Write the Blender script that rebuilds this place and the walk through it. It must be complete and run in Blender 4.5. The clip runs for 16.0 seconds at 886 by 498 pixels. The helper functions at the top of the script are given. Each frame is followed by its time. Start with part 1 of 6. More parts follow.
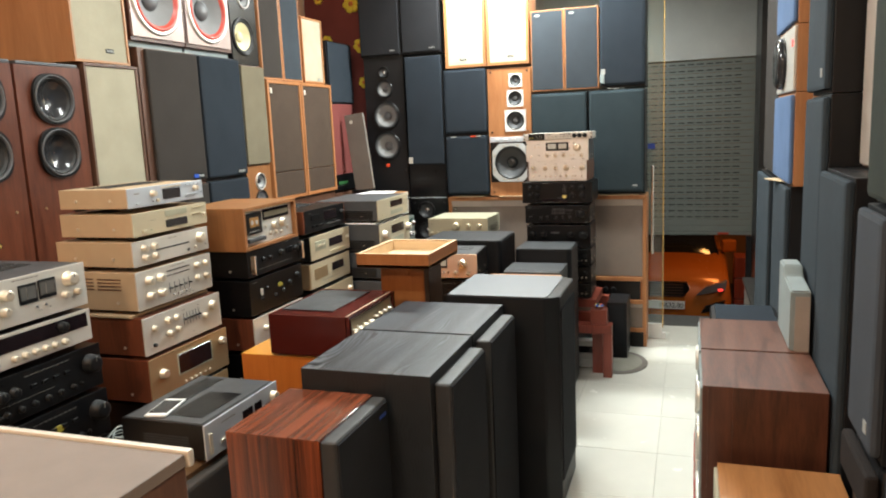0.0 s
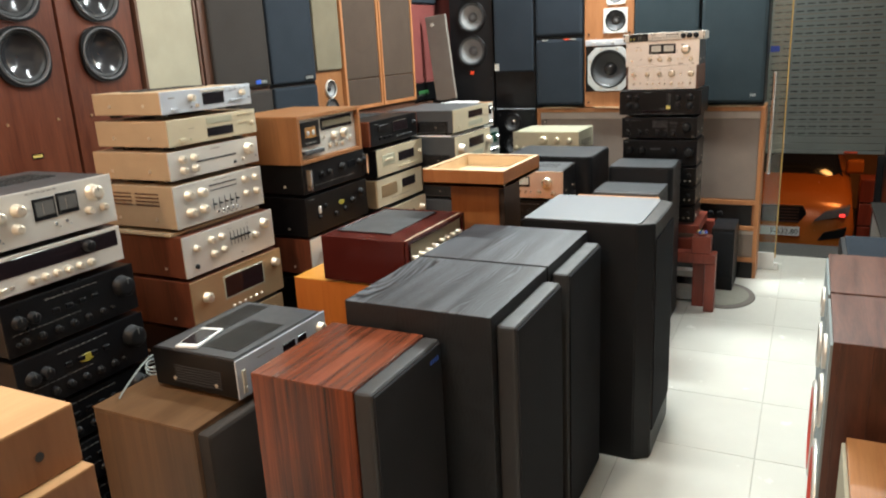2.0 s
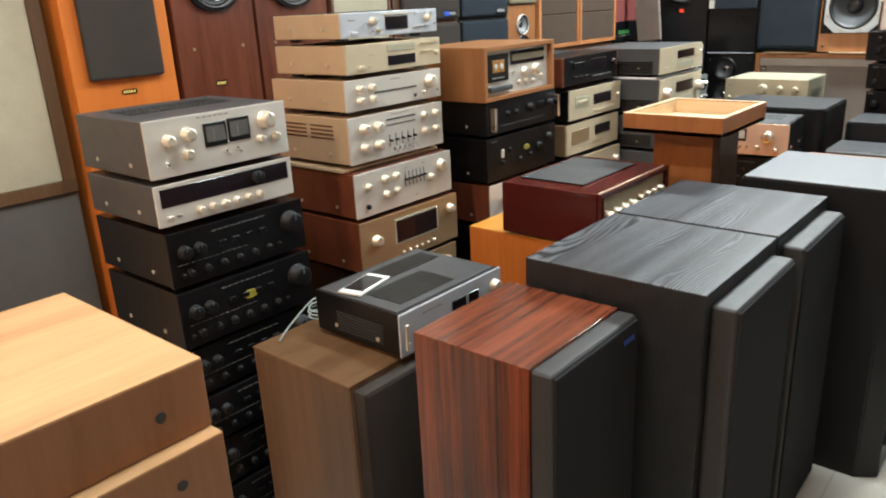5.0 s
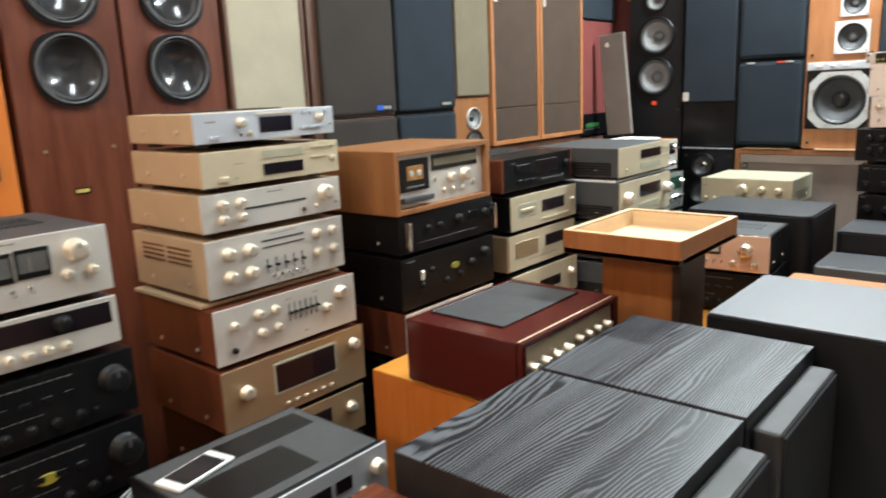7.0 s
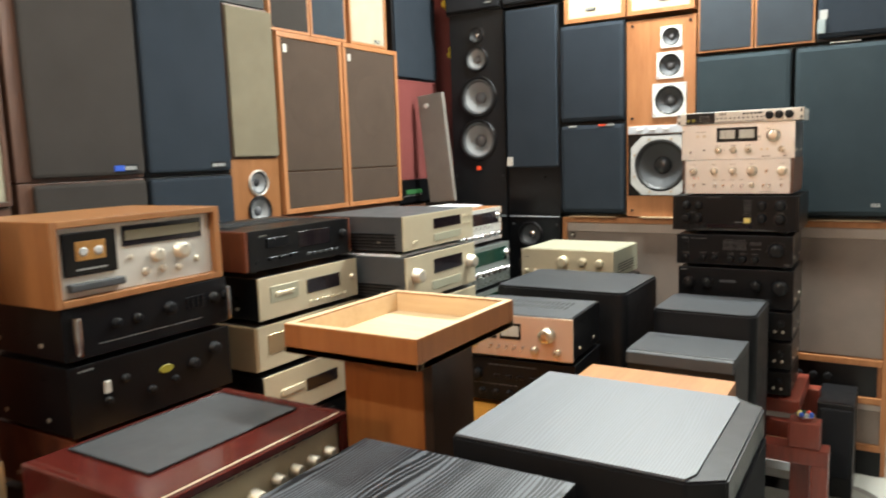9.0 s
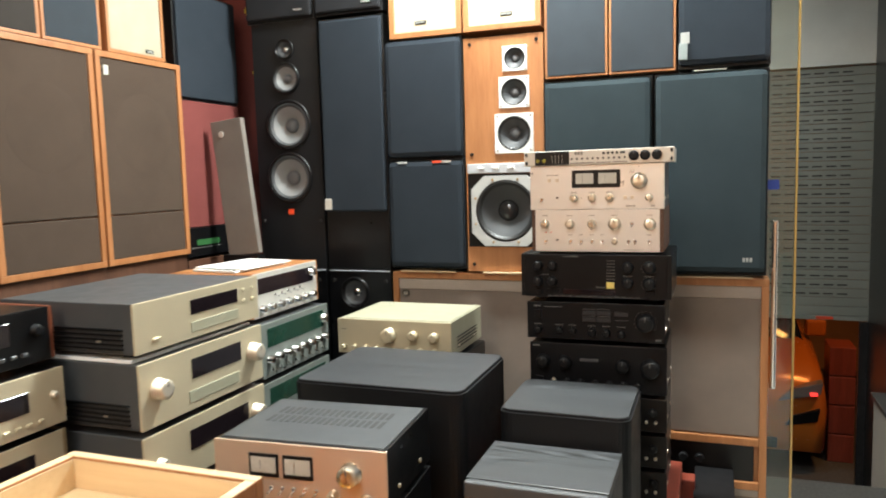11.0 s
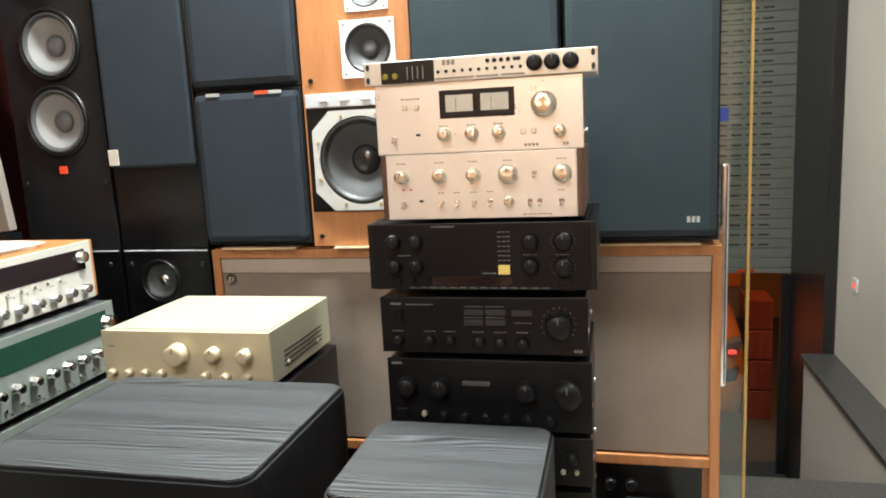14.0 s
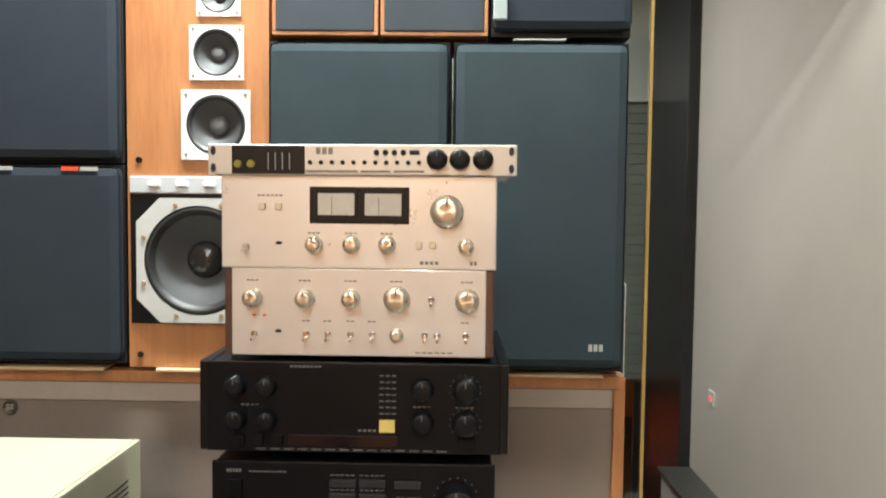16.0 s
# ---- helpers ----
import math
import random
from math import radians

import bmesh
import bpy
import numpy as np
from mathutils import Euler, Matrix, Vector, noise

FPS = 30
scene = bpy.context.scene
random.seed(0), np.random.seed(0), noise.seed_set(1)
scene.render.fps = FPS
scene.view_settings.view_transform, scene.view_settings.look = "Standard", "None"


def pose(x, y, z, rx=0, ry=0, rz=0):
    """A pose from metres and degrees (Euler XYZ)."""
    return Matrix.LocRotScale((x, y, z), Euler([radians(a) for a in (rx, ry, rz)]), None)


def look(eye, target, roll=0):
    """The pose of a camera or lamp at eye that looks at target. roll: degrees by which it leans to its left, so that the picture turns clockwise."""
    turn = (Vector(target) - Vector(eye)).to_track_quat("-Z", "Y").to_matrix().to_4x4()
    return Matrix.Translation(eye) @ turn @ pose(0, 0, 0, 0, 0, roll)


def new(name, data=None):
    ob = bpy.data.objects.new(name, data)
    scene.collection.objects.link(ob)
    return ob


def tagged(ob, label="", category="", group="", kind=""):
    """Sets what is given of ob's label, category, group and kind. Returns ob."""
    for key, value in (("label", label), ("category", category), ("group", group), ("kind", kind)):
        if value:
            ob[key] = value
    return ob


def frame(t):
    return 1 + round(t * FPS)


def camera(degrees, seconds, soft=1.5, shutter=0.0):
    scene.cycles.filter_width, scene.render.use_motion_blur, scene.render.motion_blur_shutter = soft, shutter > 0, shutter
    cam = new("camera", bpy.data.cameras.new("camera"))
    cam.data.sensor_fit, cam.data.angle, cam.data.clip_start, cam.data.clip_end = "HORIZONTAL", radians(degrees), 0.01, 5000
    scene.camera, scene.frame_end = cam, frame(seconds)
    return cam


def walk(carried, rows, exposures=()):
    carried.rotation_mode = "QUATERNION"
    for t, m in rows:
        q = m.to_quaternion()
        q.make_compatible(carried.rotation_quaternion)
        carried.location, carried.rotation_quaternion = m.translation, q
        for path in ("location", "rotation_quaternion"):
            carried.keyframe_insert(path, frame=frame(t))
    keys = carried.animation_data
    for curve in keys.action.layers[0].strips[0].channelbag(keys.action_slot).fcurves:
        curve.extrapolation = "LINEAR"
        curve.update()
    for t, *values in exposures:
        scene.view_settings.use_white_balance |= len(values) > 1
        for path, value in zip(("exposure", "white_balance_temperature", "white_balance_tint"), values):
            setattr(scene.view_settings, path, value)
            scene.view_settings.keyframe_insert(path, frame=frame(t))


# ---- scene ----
cam = camera(62.4, 16.0, soft=1.9, shutter=0.4)
EXPOSURES = [(0, 0.0, 6500, 10), (2.0, 0.02, 6300, 10), (3.0, 0.12, 6300, 10), (4.2, 0.15, 6300, 10), (6.3, 0.06, 5850, 10), (7.0, 0.05, 6100, 10), (8.0, 0.03, 6450, 10),
             (9.0, 0.05, 6500, 10), (11.5, 0.06, 6500, 10), (12.5, 0.14, 6500, 10), (13.5, 0.36, 6600, 10), (14.0, 0.44, 6500, 10), (15.0, 0.44, 6550, 10), (16.0, 0.2, 6500, 10)]
PATH = [
    (0, (0.461, 0.356, 1.643), (-0.178, 2.224, 1.317), -2.5),
    (0.5, (0.432, 0.39, 1.652), (-0.276, 2.236, 1.346), -3.4),
    (1, (0.37, 0.469, 1.623), (-0.405, 2.28, 1.278), -4.5),
    (1.5, (0.395, 0.617, 1.599), (-0.448, 2.38, 1.173), -3.9),
    (2, (0.406, 0.752, 1.573), (-0.464, 2.472, 1.037), -3.0),
    (2.5, (0.401, 0.819, 1.541), (-0.47, 2.514, 0.934), -2.9),
    (3, (0.388, 0.859, 1.498), (-0.491, 2.535, 0.85), -3.0),
    (3.5, (0.364, 0.882, 1.476), (-0.55, 2.515, 0.77), -2.5),
    (4, (0.318, 0.884, 1.469), (-0.705, 2.448, 0.757), -2.3),
    (4.2, (0.276, 0.896, 1.463), (-0.797, 2.429, 0.758), -2.5),
    (6.5, (0.164, 1.36, 1.549), (-1.229, 2.715, 1.075), -1.8),
    (7, (0.106, 1.566, 1.506), (-1.172, 3.044, 1.078), -2.5),
    (7.5, (0.095, 1.743, 1.511), (-1.138, 3.261, 1.094), -2.7),
    (8, (0.15, 1.947, 1.491), (-1.131, 3.433, 1.102), -2.5),
    (8.5, (0.179, 2.087, 1.456), (-1.036, 3.637, 1.111), -2.4),
    (9, (0.145, 2.222, 1.448), (-0.9, 3.908, 1.192), -1.9),
    (11.5, (-0.075, 3.115, 1.518), (-0.66, 5.016, 1.303), -1.7),
    (12, (-0.091, 3.236, 1.511), (-0.533, 5.164, 1.218), -2.0),
    (12.5, (-0.083, 3.359, 1.492), (-0.441, 5.299, 1.162), -1.3),
    (13, (-0.075, 3.499, 1.475), (-0.38, 5.445, 1.132), -0.4),
    (13.5, (-0.098, 3.688, 1.443), (-0.494, 5.624, 1.132), -1.4),
    (14, (-0.124, 3.842, 1.445), (-0.583, 5.76, 1.115), -2.8),
    (14.5, (-0.12, 3.979, 1.439), (-0.623, 5.891, 1.138), -1.9),
    (15, (-0.133, 4.073, 1.448), (-0.566, 6.01, 1.203), -0.7),
    (15.5, (-0.173, 4.157, 1.459), (-0.37, 6.139, 1.273), -0.1),
    (16, (-0.239, 4.193, 1.48), (-0.282, 6.19, 1.378), 0.6),
]
walk(cam, [(t, look(eye, target, roll)) for t, eye, target, roll in PATH], exposures=EXPOSURES)

# ---- world and lamps ----
world = bpy.data.worlds.new("night")
scene.world = world
world.use_nodes = True
wn = world.node_tree.nodes
wn["Background"].inputs[0].default_value = (0.02, 0.022, 0.03, 1)
wn["Background"].inputs[1].default_value = 0.6


def lamp(name, where, target, sx, sy, watts, colour):
    data = bpy.data.lights.new(name, "AREA")
    data.shape, data.size, data.size_y, data.energy, data.color = "RECTANGLE", sx, sy, watts, colour
    ob = new(name, data)
    ob.matrix_basis = look(where, target)
    return ob


COOL, WARM, SODIUM = (0.93, 1.0, 0.97), (1.0, 0.72, 0.47), (1.0, 0.45, 0.12)
TUBES = [(-0.75, 1.4, 3.16), (-0.75, 3.3, 3.16), (-0.78, 5.6, 3.0), (0.62, 5.6, 3.16)]
for k, (tx, ty, tz) in enumerate(TUBES):
    lamp("ceiling_light_lamp", (tx, ty, tz), (tx, ty - (1.2 if k == 2 else 0.0), 0), (1.2, 1.2, 1.0, 0.7)[k], 0.16, (40, 42, 130, 36)[k], COOL)
lamp("warm_ceiling_lamp", (-0.75, -0.9, 3.12), (-0.7, 0.6, 0), 0.5, 0.5, 70, WARM)
# Unseen fill lamp, added to brighten the shutter and the bay.
lamp("entrance_light_lamp", (-0.5, 8.1, 3.16), (-0.5, 8.1, 0), 0.9, 0.16, 32, COOL)
lamp("street_light_lamp", (1.9, 10.1, 1.9), (0.4, 10.7, -0.6), 0.5, 0.5, 36, SODIUM)

# ---- materials ----
def shader(name, rough=0.5, metal=0.0):
    m = bpy.data.materials.new(name)
    m.use_nodes = True
    b = m.node_tree.nodes["Principled BSDF"]
    b.inputs["Roughness"].default_value, b.inputs["Metallic"].default_value = rough, metal
    return m, m.node_tree, b


def coords(t, sx=1.0, sy=1.0, sz=1.0):
    """Object coordinates, moved at random from object to object and scaled."""
    n, l = t.nodes, t.links
    tc, info, off, mp = n.new("ShaderNodeTexCoord"), n.new("ShaderNodeObjectInfo"), n.new("ShaderNodeVectorMath"), n.new("ShaderNodeMapping")
    off.operation = "MULTIPLY_ADD"
    off.inputs[1].default_value = (1, 1, 1)
    mul = n.new("ShaderNodeVectorMath")
    mul.operation = "SCALE"
    mul.inputs[0].default_value = (7.3, 5.1, 3.7)
    l.new(info.outputs["Random"], mul.inputs["Scale"])
    l.new(tc.outputs["Object"], off.inputs[0])
    l.new(mul.outputs[0], off.inputs[2])
    l.new(off.outputs[0], mp.inputs["Vector"])
    mp.inputs["Scale"].default_value = (sx, sy, sz)
    return mp.outputs[0]


def noise_tex(t, vec, scale, detail=4.0, rough=0.55, distortion=0.0):
    n = t.nodes.new("ShaderNodeTexNoise")
    n.inputs["Scale"].default_value, n.inputs["Detail"].default_value = scale, detail
    n.inputs["Roughness"].default_value, n.inputs["Distortion"].default_value = rough, distortion
    t.links.new(vec, n.inputs["Vector"])
    return n.outputs["Fac"]


def ramp(t, fac, *stops):
    r = t.nodes.new("ShaderNodeValToRGB")
    while len(r.color_ramp.elements) < len(stops):
        r.color_ramp.elements.new(0.5)
    for e, (p, c) in zip(r.color_ramp.elements, stops):
        e.position, e.color = p, (*c, 1)
    t.links.new(fac, r.inputs["Fac"])
    return r.outputs["Color"]


def bump(t, b, fac, strength, dist):
    n = t.nodes.new("ShaderNodeBump")
    n.inputs["Strength"].default_value, n.inputs["Distance"].default_value = strength, dist
    t.links.new(fac, n.inputs["Height"])
    t.links.new(n.outputs[0], b.inputs["Normal"])


def vary(t, b, fac, low, high):
    r = t.nodes.new("ShaderNodeMapRange")
    r.inputs["To Min"].default_value, r.inputs["To Max"].default_value = low, high
    t.links.new(fac, r.inputs["Value"])
    t.links.new(r.outputs[0], b.inputs["Roughness"])


def tone(c, k):
    return tuple(min(1.0, v * k) for v in c)


def wood(name, dark, light, rough=0.4, scale=1.0, along="z", figure=0.5, run=1.2, warp=1.2):
    """Veneer with the grain along one axis, cathedral figure and fine pores."""
    m, t, b = shader(name, rough)
    s = {"x": (run, 14, 14), "y": (14, run, 14), "z": (14, 14, run)}[along]
    v = coords(t, *[k * scale for k in s])
    big, fine = noise_tex(t, v, 1.0, 5, 0.6, warp), noise_tex(t, v, 9.0, 3, 0.7)
    mix = t.nodes.new("ShaderNodeMath")
    mix.operation = "MULTIPLY_ADD"
    t.links.new(fine, mix.inputs[0])
    mix.inputs[1].default_value = 0.45
    t.links.new(big, mix.inputs[2])
    mid = tuple(a * (1 - figure) + c * figure for a, c in zip(dark, light))
    t.links.new(ramp(t, mix.outputs[0], (0.45, dark), (0.68, mid), (0.95, light)), b.inputs["Base Color"])
    vary(t, b, big, rough - 0.08, rough + 0.12)
    bump(t, b, fine, 0.12, 0.001)
    return m


def ash(name, dark, light, rough, lines=46.0, wander=0.16, stretch=0.75, soft=0.3, bands=0.9, lean=0.0):
    """Stained ash: the growth rings cut as long flowing lines along x, in narrow and wide bands, with open pores."""
    m, t, b = shader(name, rough)

    def calc(op, a, c, d=None):
        n = t.nodes.new("ShaderNodeMath")
        n.operation = op
        for k, v in enumerate((a, c, d)):
            if v is None:
                continue
            if isinstance(v, float):
                n.inputs[k].default_value = v
            else:
                t.links.new(v, n.inputs[k])
        return n.outputs[0]

    sep = t.nodes.new("ShaderNodeSeparateXYZ")
    t.links.new(coords(t, 1, 1, 1), sep.inputs[0])
    broad = noise_tex(t, coords(t, 1.6 * stretch, 7.0, 7.0), 1.0, 1.0, 0.4, 0.35)
    ripple = noise_tex(t, coords(t, 9.0 * stretch, 30, 30), 1.0, 2.0, 0.5)
    band = noise_tex(t, coords(t, 1.3 * stretch, 22, 22), 1.0, 2.0, 0.5)
    phase = calc("MULTIPLY_ADD", broad, lines * wander, calc("MULTIPLY", sep.outputs["Y"], lines))
    phase = calc("MULTIPLY_ADD", ripple, 1.5, phase)
    ring = calc("PINGPONG", phase, 0.5)
    pores = noise_tex(t, coords(t, 14, 260, 260), 1.0, 2, 0.6)
    value = calc("MULTIPLY_ADD", ring, 1.1, calc("MULTIPLY_ADD", band, bands, calc("MULTIPLY", pores, 0.35)))
    t.links.new(ramp(t, value, (0.45 + bands / 2 + lean - soft, dark), (0.45 + bands / 2 + lean + soft, light)), b.inputs["Base Color"])
    vary(t, b, value, rough - 0.05, rough + 0.22)
    bump(t, b, value, 0.25, 0.0008)
    return m


def cloth(name, colour, weave=700.0, rough=0.95, strength=0.5):
    m, t, b = shader(name, rough)
    v = coords(t)
    f, g = noise_tex(t, v, weave, 1, 0.5), noise_tex(t, v, 5.0, 5, 0.6)
    add = t.nodes.new("ShaderNodeMath")
    add.operation = "MULTIPLY_ADD"
    t.links.new(f, add.inputs[0])
    add.inputs[1].default_value = 0.5
    t.links.new(g, add.inputs[2])
    t.links.new(ramp(t, add.outputs[0], (0.4, tone(colour, 0.86)), (1.05, tone(colour, 1.14))), b.inputs["Base Color"])
    b.inputs["Specular IOR Level"].default_value = 0.12
    b.inputs["Sheen Weight"].default_value = 0.0
    bump(t, b, f, strength, 0.0008)
    return m


def paint(name, colour, rough=0.45, metal=0.0, spread=0.12, scale=6.0, grain=0.0, brushed=False, spec=0.5):
    """Painted, moulded or metal surface with smudges and a fine tooth."""
    m, t, b = shader(name, rough, metal)
    v = coords(t)
    g = noise_tex(t, v, scale, 6, 0.65)
    t.links.new(ramp(t, g, (0.3, tone(colour, 1 - spread)), (0.7, tone(colour, 1 + spread * 0.6))), b.inputs["Base Color"])
    vary(t, b, noise_tex(t, v, scale * 3.3, 4, 0.6), max(0.03, rough - 0.09), min(1.0, rough + 0.12))
    b.inputs["Specular IOR Level"].default_value = spec
    if brushed:
        bump(t, b, noise_tex(t, coords(t, 3, 400, 400), 2.0, 2), 0.06, 0.0005)
    elif grain:
        bump(t, b, noise_tex(t, v, grain, 2), 0.25, 0.0008)
    return m


def glow(name, colour, strength):
    m, t, b = shader(name, 0.4)
    b.inputs["Base Color"].default_value = (*colour, 1)
    b.inputs["Emission Color"].default_value = (*colour, 1)
    b.inputs["Emission Strength"].default_value = strength
    return m


def glass(name, colour, rough=0.02):
    m, t, b = shader(name, rough)
    b.inputs["Base Color"].default_value = (*colour, 1)
    b.inputs["Transmission Weight"].default_value = 1.0
    b.inputs["IOR"].default_value = 1.45
    return m


MAHOGANY = wood("mahogany", (0.058, 0.015, 0.008), (0.155, 0.045, 0.021), 0.32)
ROSEWOOD = wood("rosewood", (0.009, 0.003, 0.0025), (0.225, 0.05, 0.018), 0.2, 2.2, "z", 0.35, 0.3, 0.5)
ROSETOP = wood("rosewood_top", (0.02, 0.006, 0.004), (0.23, 0.06, 0.026), 0.2, 1.4, "x", 0.4, 0.5, 0.7)
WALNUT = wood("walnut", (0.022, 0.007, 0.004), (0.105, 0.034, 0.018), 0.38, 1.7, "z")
# Walnut for tops, with the light from above put into a paler colour.
WALNUTLIT = wood("lit_walnut_top", (0.045, 0.018, 0.012), (0.19, 0.082, 0.052), 0.36, 1.7, "x")
TEAK = wood("teak", (0.27, 0.10, 0.033), (0.44, 0.185, 0.068), 0.45, 0.8)
TEAKTOP = wood("teak_top", (0.28, 0.11, 0.035), (0.47, 0.21, 0.075), 0.38, 0.8, "x")
ORANGE = wood("orange_veneer", (0.46, 0.115, 0.016), (0.6, 0.18, 0.03), 0.36, 0.5)
OAK = wood("amber_oak", (0.19, 0.072, 0.022), (0.31, 0.13, 0.045), 0.42, 0.8)
OAKTOP = wood("amber_oak_top", (0.21, 0.085, 0.03), (0.33, 0.15, 0.055), 0.36, 0.8, "x")
REDLACQUER = paint("dark_red_lacquer", (0.07, 0.011, 0.008), 0.14, spread=0.12, scale=3.0)
CONEMID = paint("mid_grey_cone", (0.11, 0.11, 0.115), 0.45)
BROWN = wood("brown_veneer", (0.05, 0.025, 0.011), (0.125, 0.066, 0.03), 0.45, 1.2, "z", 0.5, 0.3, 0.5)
# Same brown veneer, lightened in colour for the lit top.
BROWNLIT = wood("lit_brown_veneer_top", (0.085, 0.042, 0.018), (0.17, 0.092, 0.042), 0.42, 0.7, "x")
DARKWOOD = wood("dark_walnut", (0.05, 0.022, 0.014), (0.13, 0.06, 0.035), 0.42)
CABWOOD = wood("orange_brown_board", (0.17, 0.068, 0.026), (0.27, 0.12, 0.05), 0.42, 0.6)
PINE = wood("pale_pine", (0.55, 0.36, 0.185), (0.72, 0.54, 0.33), 0.5, 0.6, "x")
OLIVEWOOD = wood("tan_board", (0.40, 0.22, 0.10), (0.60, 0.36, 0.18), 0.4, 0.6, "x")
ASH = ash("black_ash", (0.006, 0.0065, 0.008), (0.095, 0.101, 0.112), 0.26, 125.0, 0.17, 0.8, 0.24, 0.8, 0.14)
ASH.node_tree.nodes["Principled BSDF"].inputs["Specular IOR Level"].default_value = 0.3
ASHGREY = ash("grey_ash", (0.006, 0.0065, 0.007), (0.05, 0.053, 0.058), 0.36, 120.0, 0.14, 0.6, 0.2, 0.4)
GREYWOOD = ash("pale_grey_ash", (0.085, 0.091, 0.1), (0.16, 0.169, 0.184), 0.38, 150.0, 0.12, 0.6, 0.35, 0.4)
# Black ash again, darkened so its colour carries the shade on the sides.
ASHSHADED = ash("shaded_black_ash_side", (0.0025, 0.0026, 0.003), (0.011, 0.0115, 0.013), 0.34, 90.0, 0.12, 0.6, 0.35)
BLACKVINYL = paint("black_vinyl", (0.009, 0.009, 0.01), 0.4, grain=400, spec=0.28)
BLACKSATIN = paint("black_satin", (0.004, 0.004, 0.0045), 0.3, spec=0.35)
BLACKMETAL = paint("black_metal", (0.005, 0.005, 0.006), 0.34, 0.0, brushed=True, spec=0.22)
GREYDARK = paint("dark_grey_key", (0.022, 0.022, 0.024), 0.35)
GREYMETAL = paint("grey_metal_lid", (0.085, 0.088, 0.092), 0.42, 0.4)
SILVER = paint("brushed_silver", (0.66, 0.63, 0.57), 0.34, 0.4, 0.06, brushed=True)
SILVERDIM = paint("grey_green_silver", (0.3, 0.33, 0.3), 0.32, 0.5, 0.08, brushed=True)
DESKGREY = paint("pale_plastic", (0.5, 0.52, 0.5), 0.5)
SILVERCOOL = paint("cool_silver", (0.55, 0.58, 0.62), 0.36, 0.35, 0.06, brushed=True)
CHAMPAGNE = paint("champagne_metal", (0.58, 0.5, 0.345), 0.36, 0.3, 0.06, brushed=True)
CHAMPLID = paint("champagne_lid", (0.37, 0.355, 0.255), 0.45, 0.15, 0.05)
TANLID = paint("tan_lid", (0.50, 0.36, 0.22), 0.48, 0.15, 0.08)
BRONZE = paint("bronze_panel", (0.42, 0.30, 0.17), 0.36, 0.6, 0.07, brushed=True)
PINKSILVER = paint("warm_silver", (0.82, 0.805, 0.775), 0.3, 0.6, 0.05, brushed=True)
KNOBSILVER = paint("turned_aluminium", (0.74, 0.67, 0.55), 0.33, 0.65, 0.05)
KNOBSPUN = paint("spun_metal", (0.78, 0.7, 0.57), 0.26, 0.95, 0.04)
spin = KNOBSPUN.node_tree.nodes.new("ShaderNodeTangent")
spin.direction_type, spin.axis = "RADIAL", "Y"
KNOBSPUN.node_tree.links.new(spin.outputs[0], KNOBSPUN.node_tree.nodes["Principled BSDF"].inputs["Tangent"])
KNOBSPUN.node_tree.nodes["Principled BSDF"].inputs["Anisotropic"].default_value = 0.85
KNOBBLACK = paint("black_knob", (0.006, 0.006, 0.007), 0.42, spec=0.25)
CHROME = paint("chrome", (0.8, 0.8, 0.8), 0.12, 1.0, 0.03)
DISPLAY = paint("dark_display", (0.012, 0.008, 0.010), 0.1, 0.0, 0.3)
METER = paint("meter_face", (0.55, 0.51, 0.44), 0.25)
MARK = paint("printed_marks", (0.34, 0.34, 0.32), 0.5)
MARKMID = paint("dull_print", (0.17, 0.17, 0.16), 0.5)
DARKBADGE = paint("dark_bronze_badge", (0.11, 0.09, 0.07), 0.4, 0.4)
MARKDIM = paint("faint_print", (0.10, 0.10, 0.095), 0.5)
METERDIM = paint("unlit_meter_face", (0.10, 0.098, 0.092), 0.2)
MARKDARK = paint("dark_print", (0.22, 0.19, 0.16), 0.5)
BLUEBADGE = paint("blue_badge", (0.03, 0.09, 0.45), 0.35)
YELLOW = paint("yellow_sticker", (0.75, 0.58, 0.16), 0.5)
OLIVE = paint("yellow_oval", (0.28, 0.24, 0.03), 0.4)
REDPLASTIC = paint("red_surround", (0.6, 0.075, 0.05), 0.4)
REDBADGE = paint("red_badge", (0.75, 0.07, 0.02), 0.4)
ROSEPLATE = paint("rose_silver_plate", (0.36, 0.27, 0.245), 0.4, 0.3, 0.12)
HONEY = wood("honey_veneer", (0.3, 0.125, 0.045), (0.42, 0.2, 0.085), 0.42, 0.6)
AMBER = wood("amber_board", (0.5, 0.2, 0.028), (0.64, 0.29, 0.05), 0.36, 0.5, "x")
TAPELABEL = paint("cassette_label", (0.36, 0.17, 0.04), 0.45, spread=0.3, scale=40.0)
FRAMEGREY = paint("grey_white_frame", (0.46, 0.455, 0.44), 0.38)
WHITEPAINT = paint("white_frame", (0.72, 0.71, 0.68), 0.4)
CREAMCONE = paint("cream_cone", (0.70, 0.62, 0.36), 0.55)
RUBBER = paint("rubber", (0.012, 0.012, 0.012), 0.45)
CONEBLACK = paint("black_cone", (0.024, 0.024, 0.026), 0.13)
CONEGREY = paint("grey_cone", (0.22, 0.22, 0.22), 0.5)
CONEDARK = paint("dark_grey_cone", (0.045, 0.047, 0.05), 0.55)
SLATEDARK = cloth("dark_slate_grille", (0.04, 0.047, 0.055))
NAVY = cloth("navy_grille", (0.023, 0.029, 0.037))
SLATE = cloth("slate_grille", (0.038, 0.048, 0.057))
PALESLATE = cloth("pale_slate_grille", (0.052, 0.058, 0.068))
PADDING = cloth("grey_brown_padding", (0.022, 0.018, 0.017))
BLUEGREY = cloth("blue_grille", (0.10, 0.155, 0.27))
BLACKCLOTH = cloth("black_grille", (0.02, 0.02, 0.022))
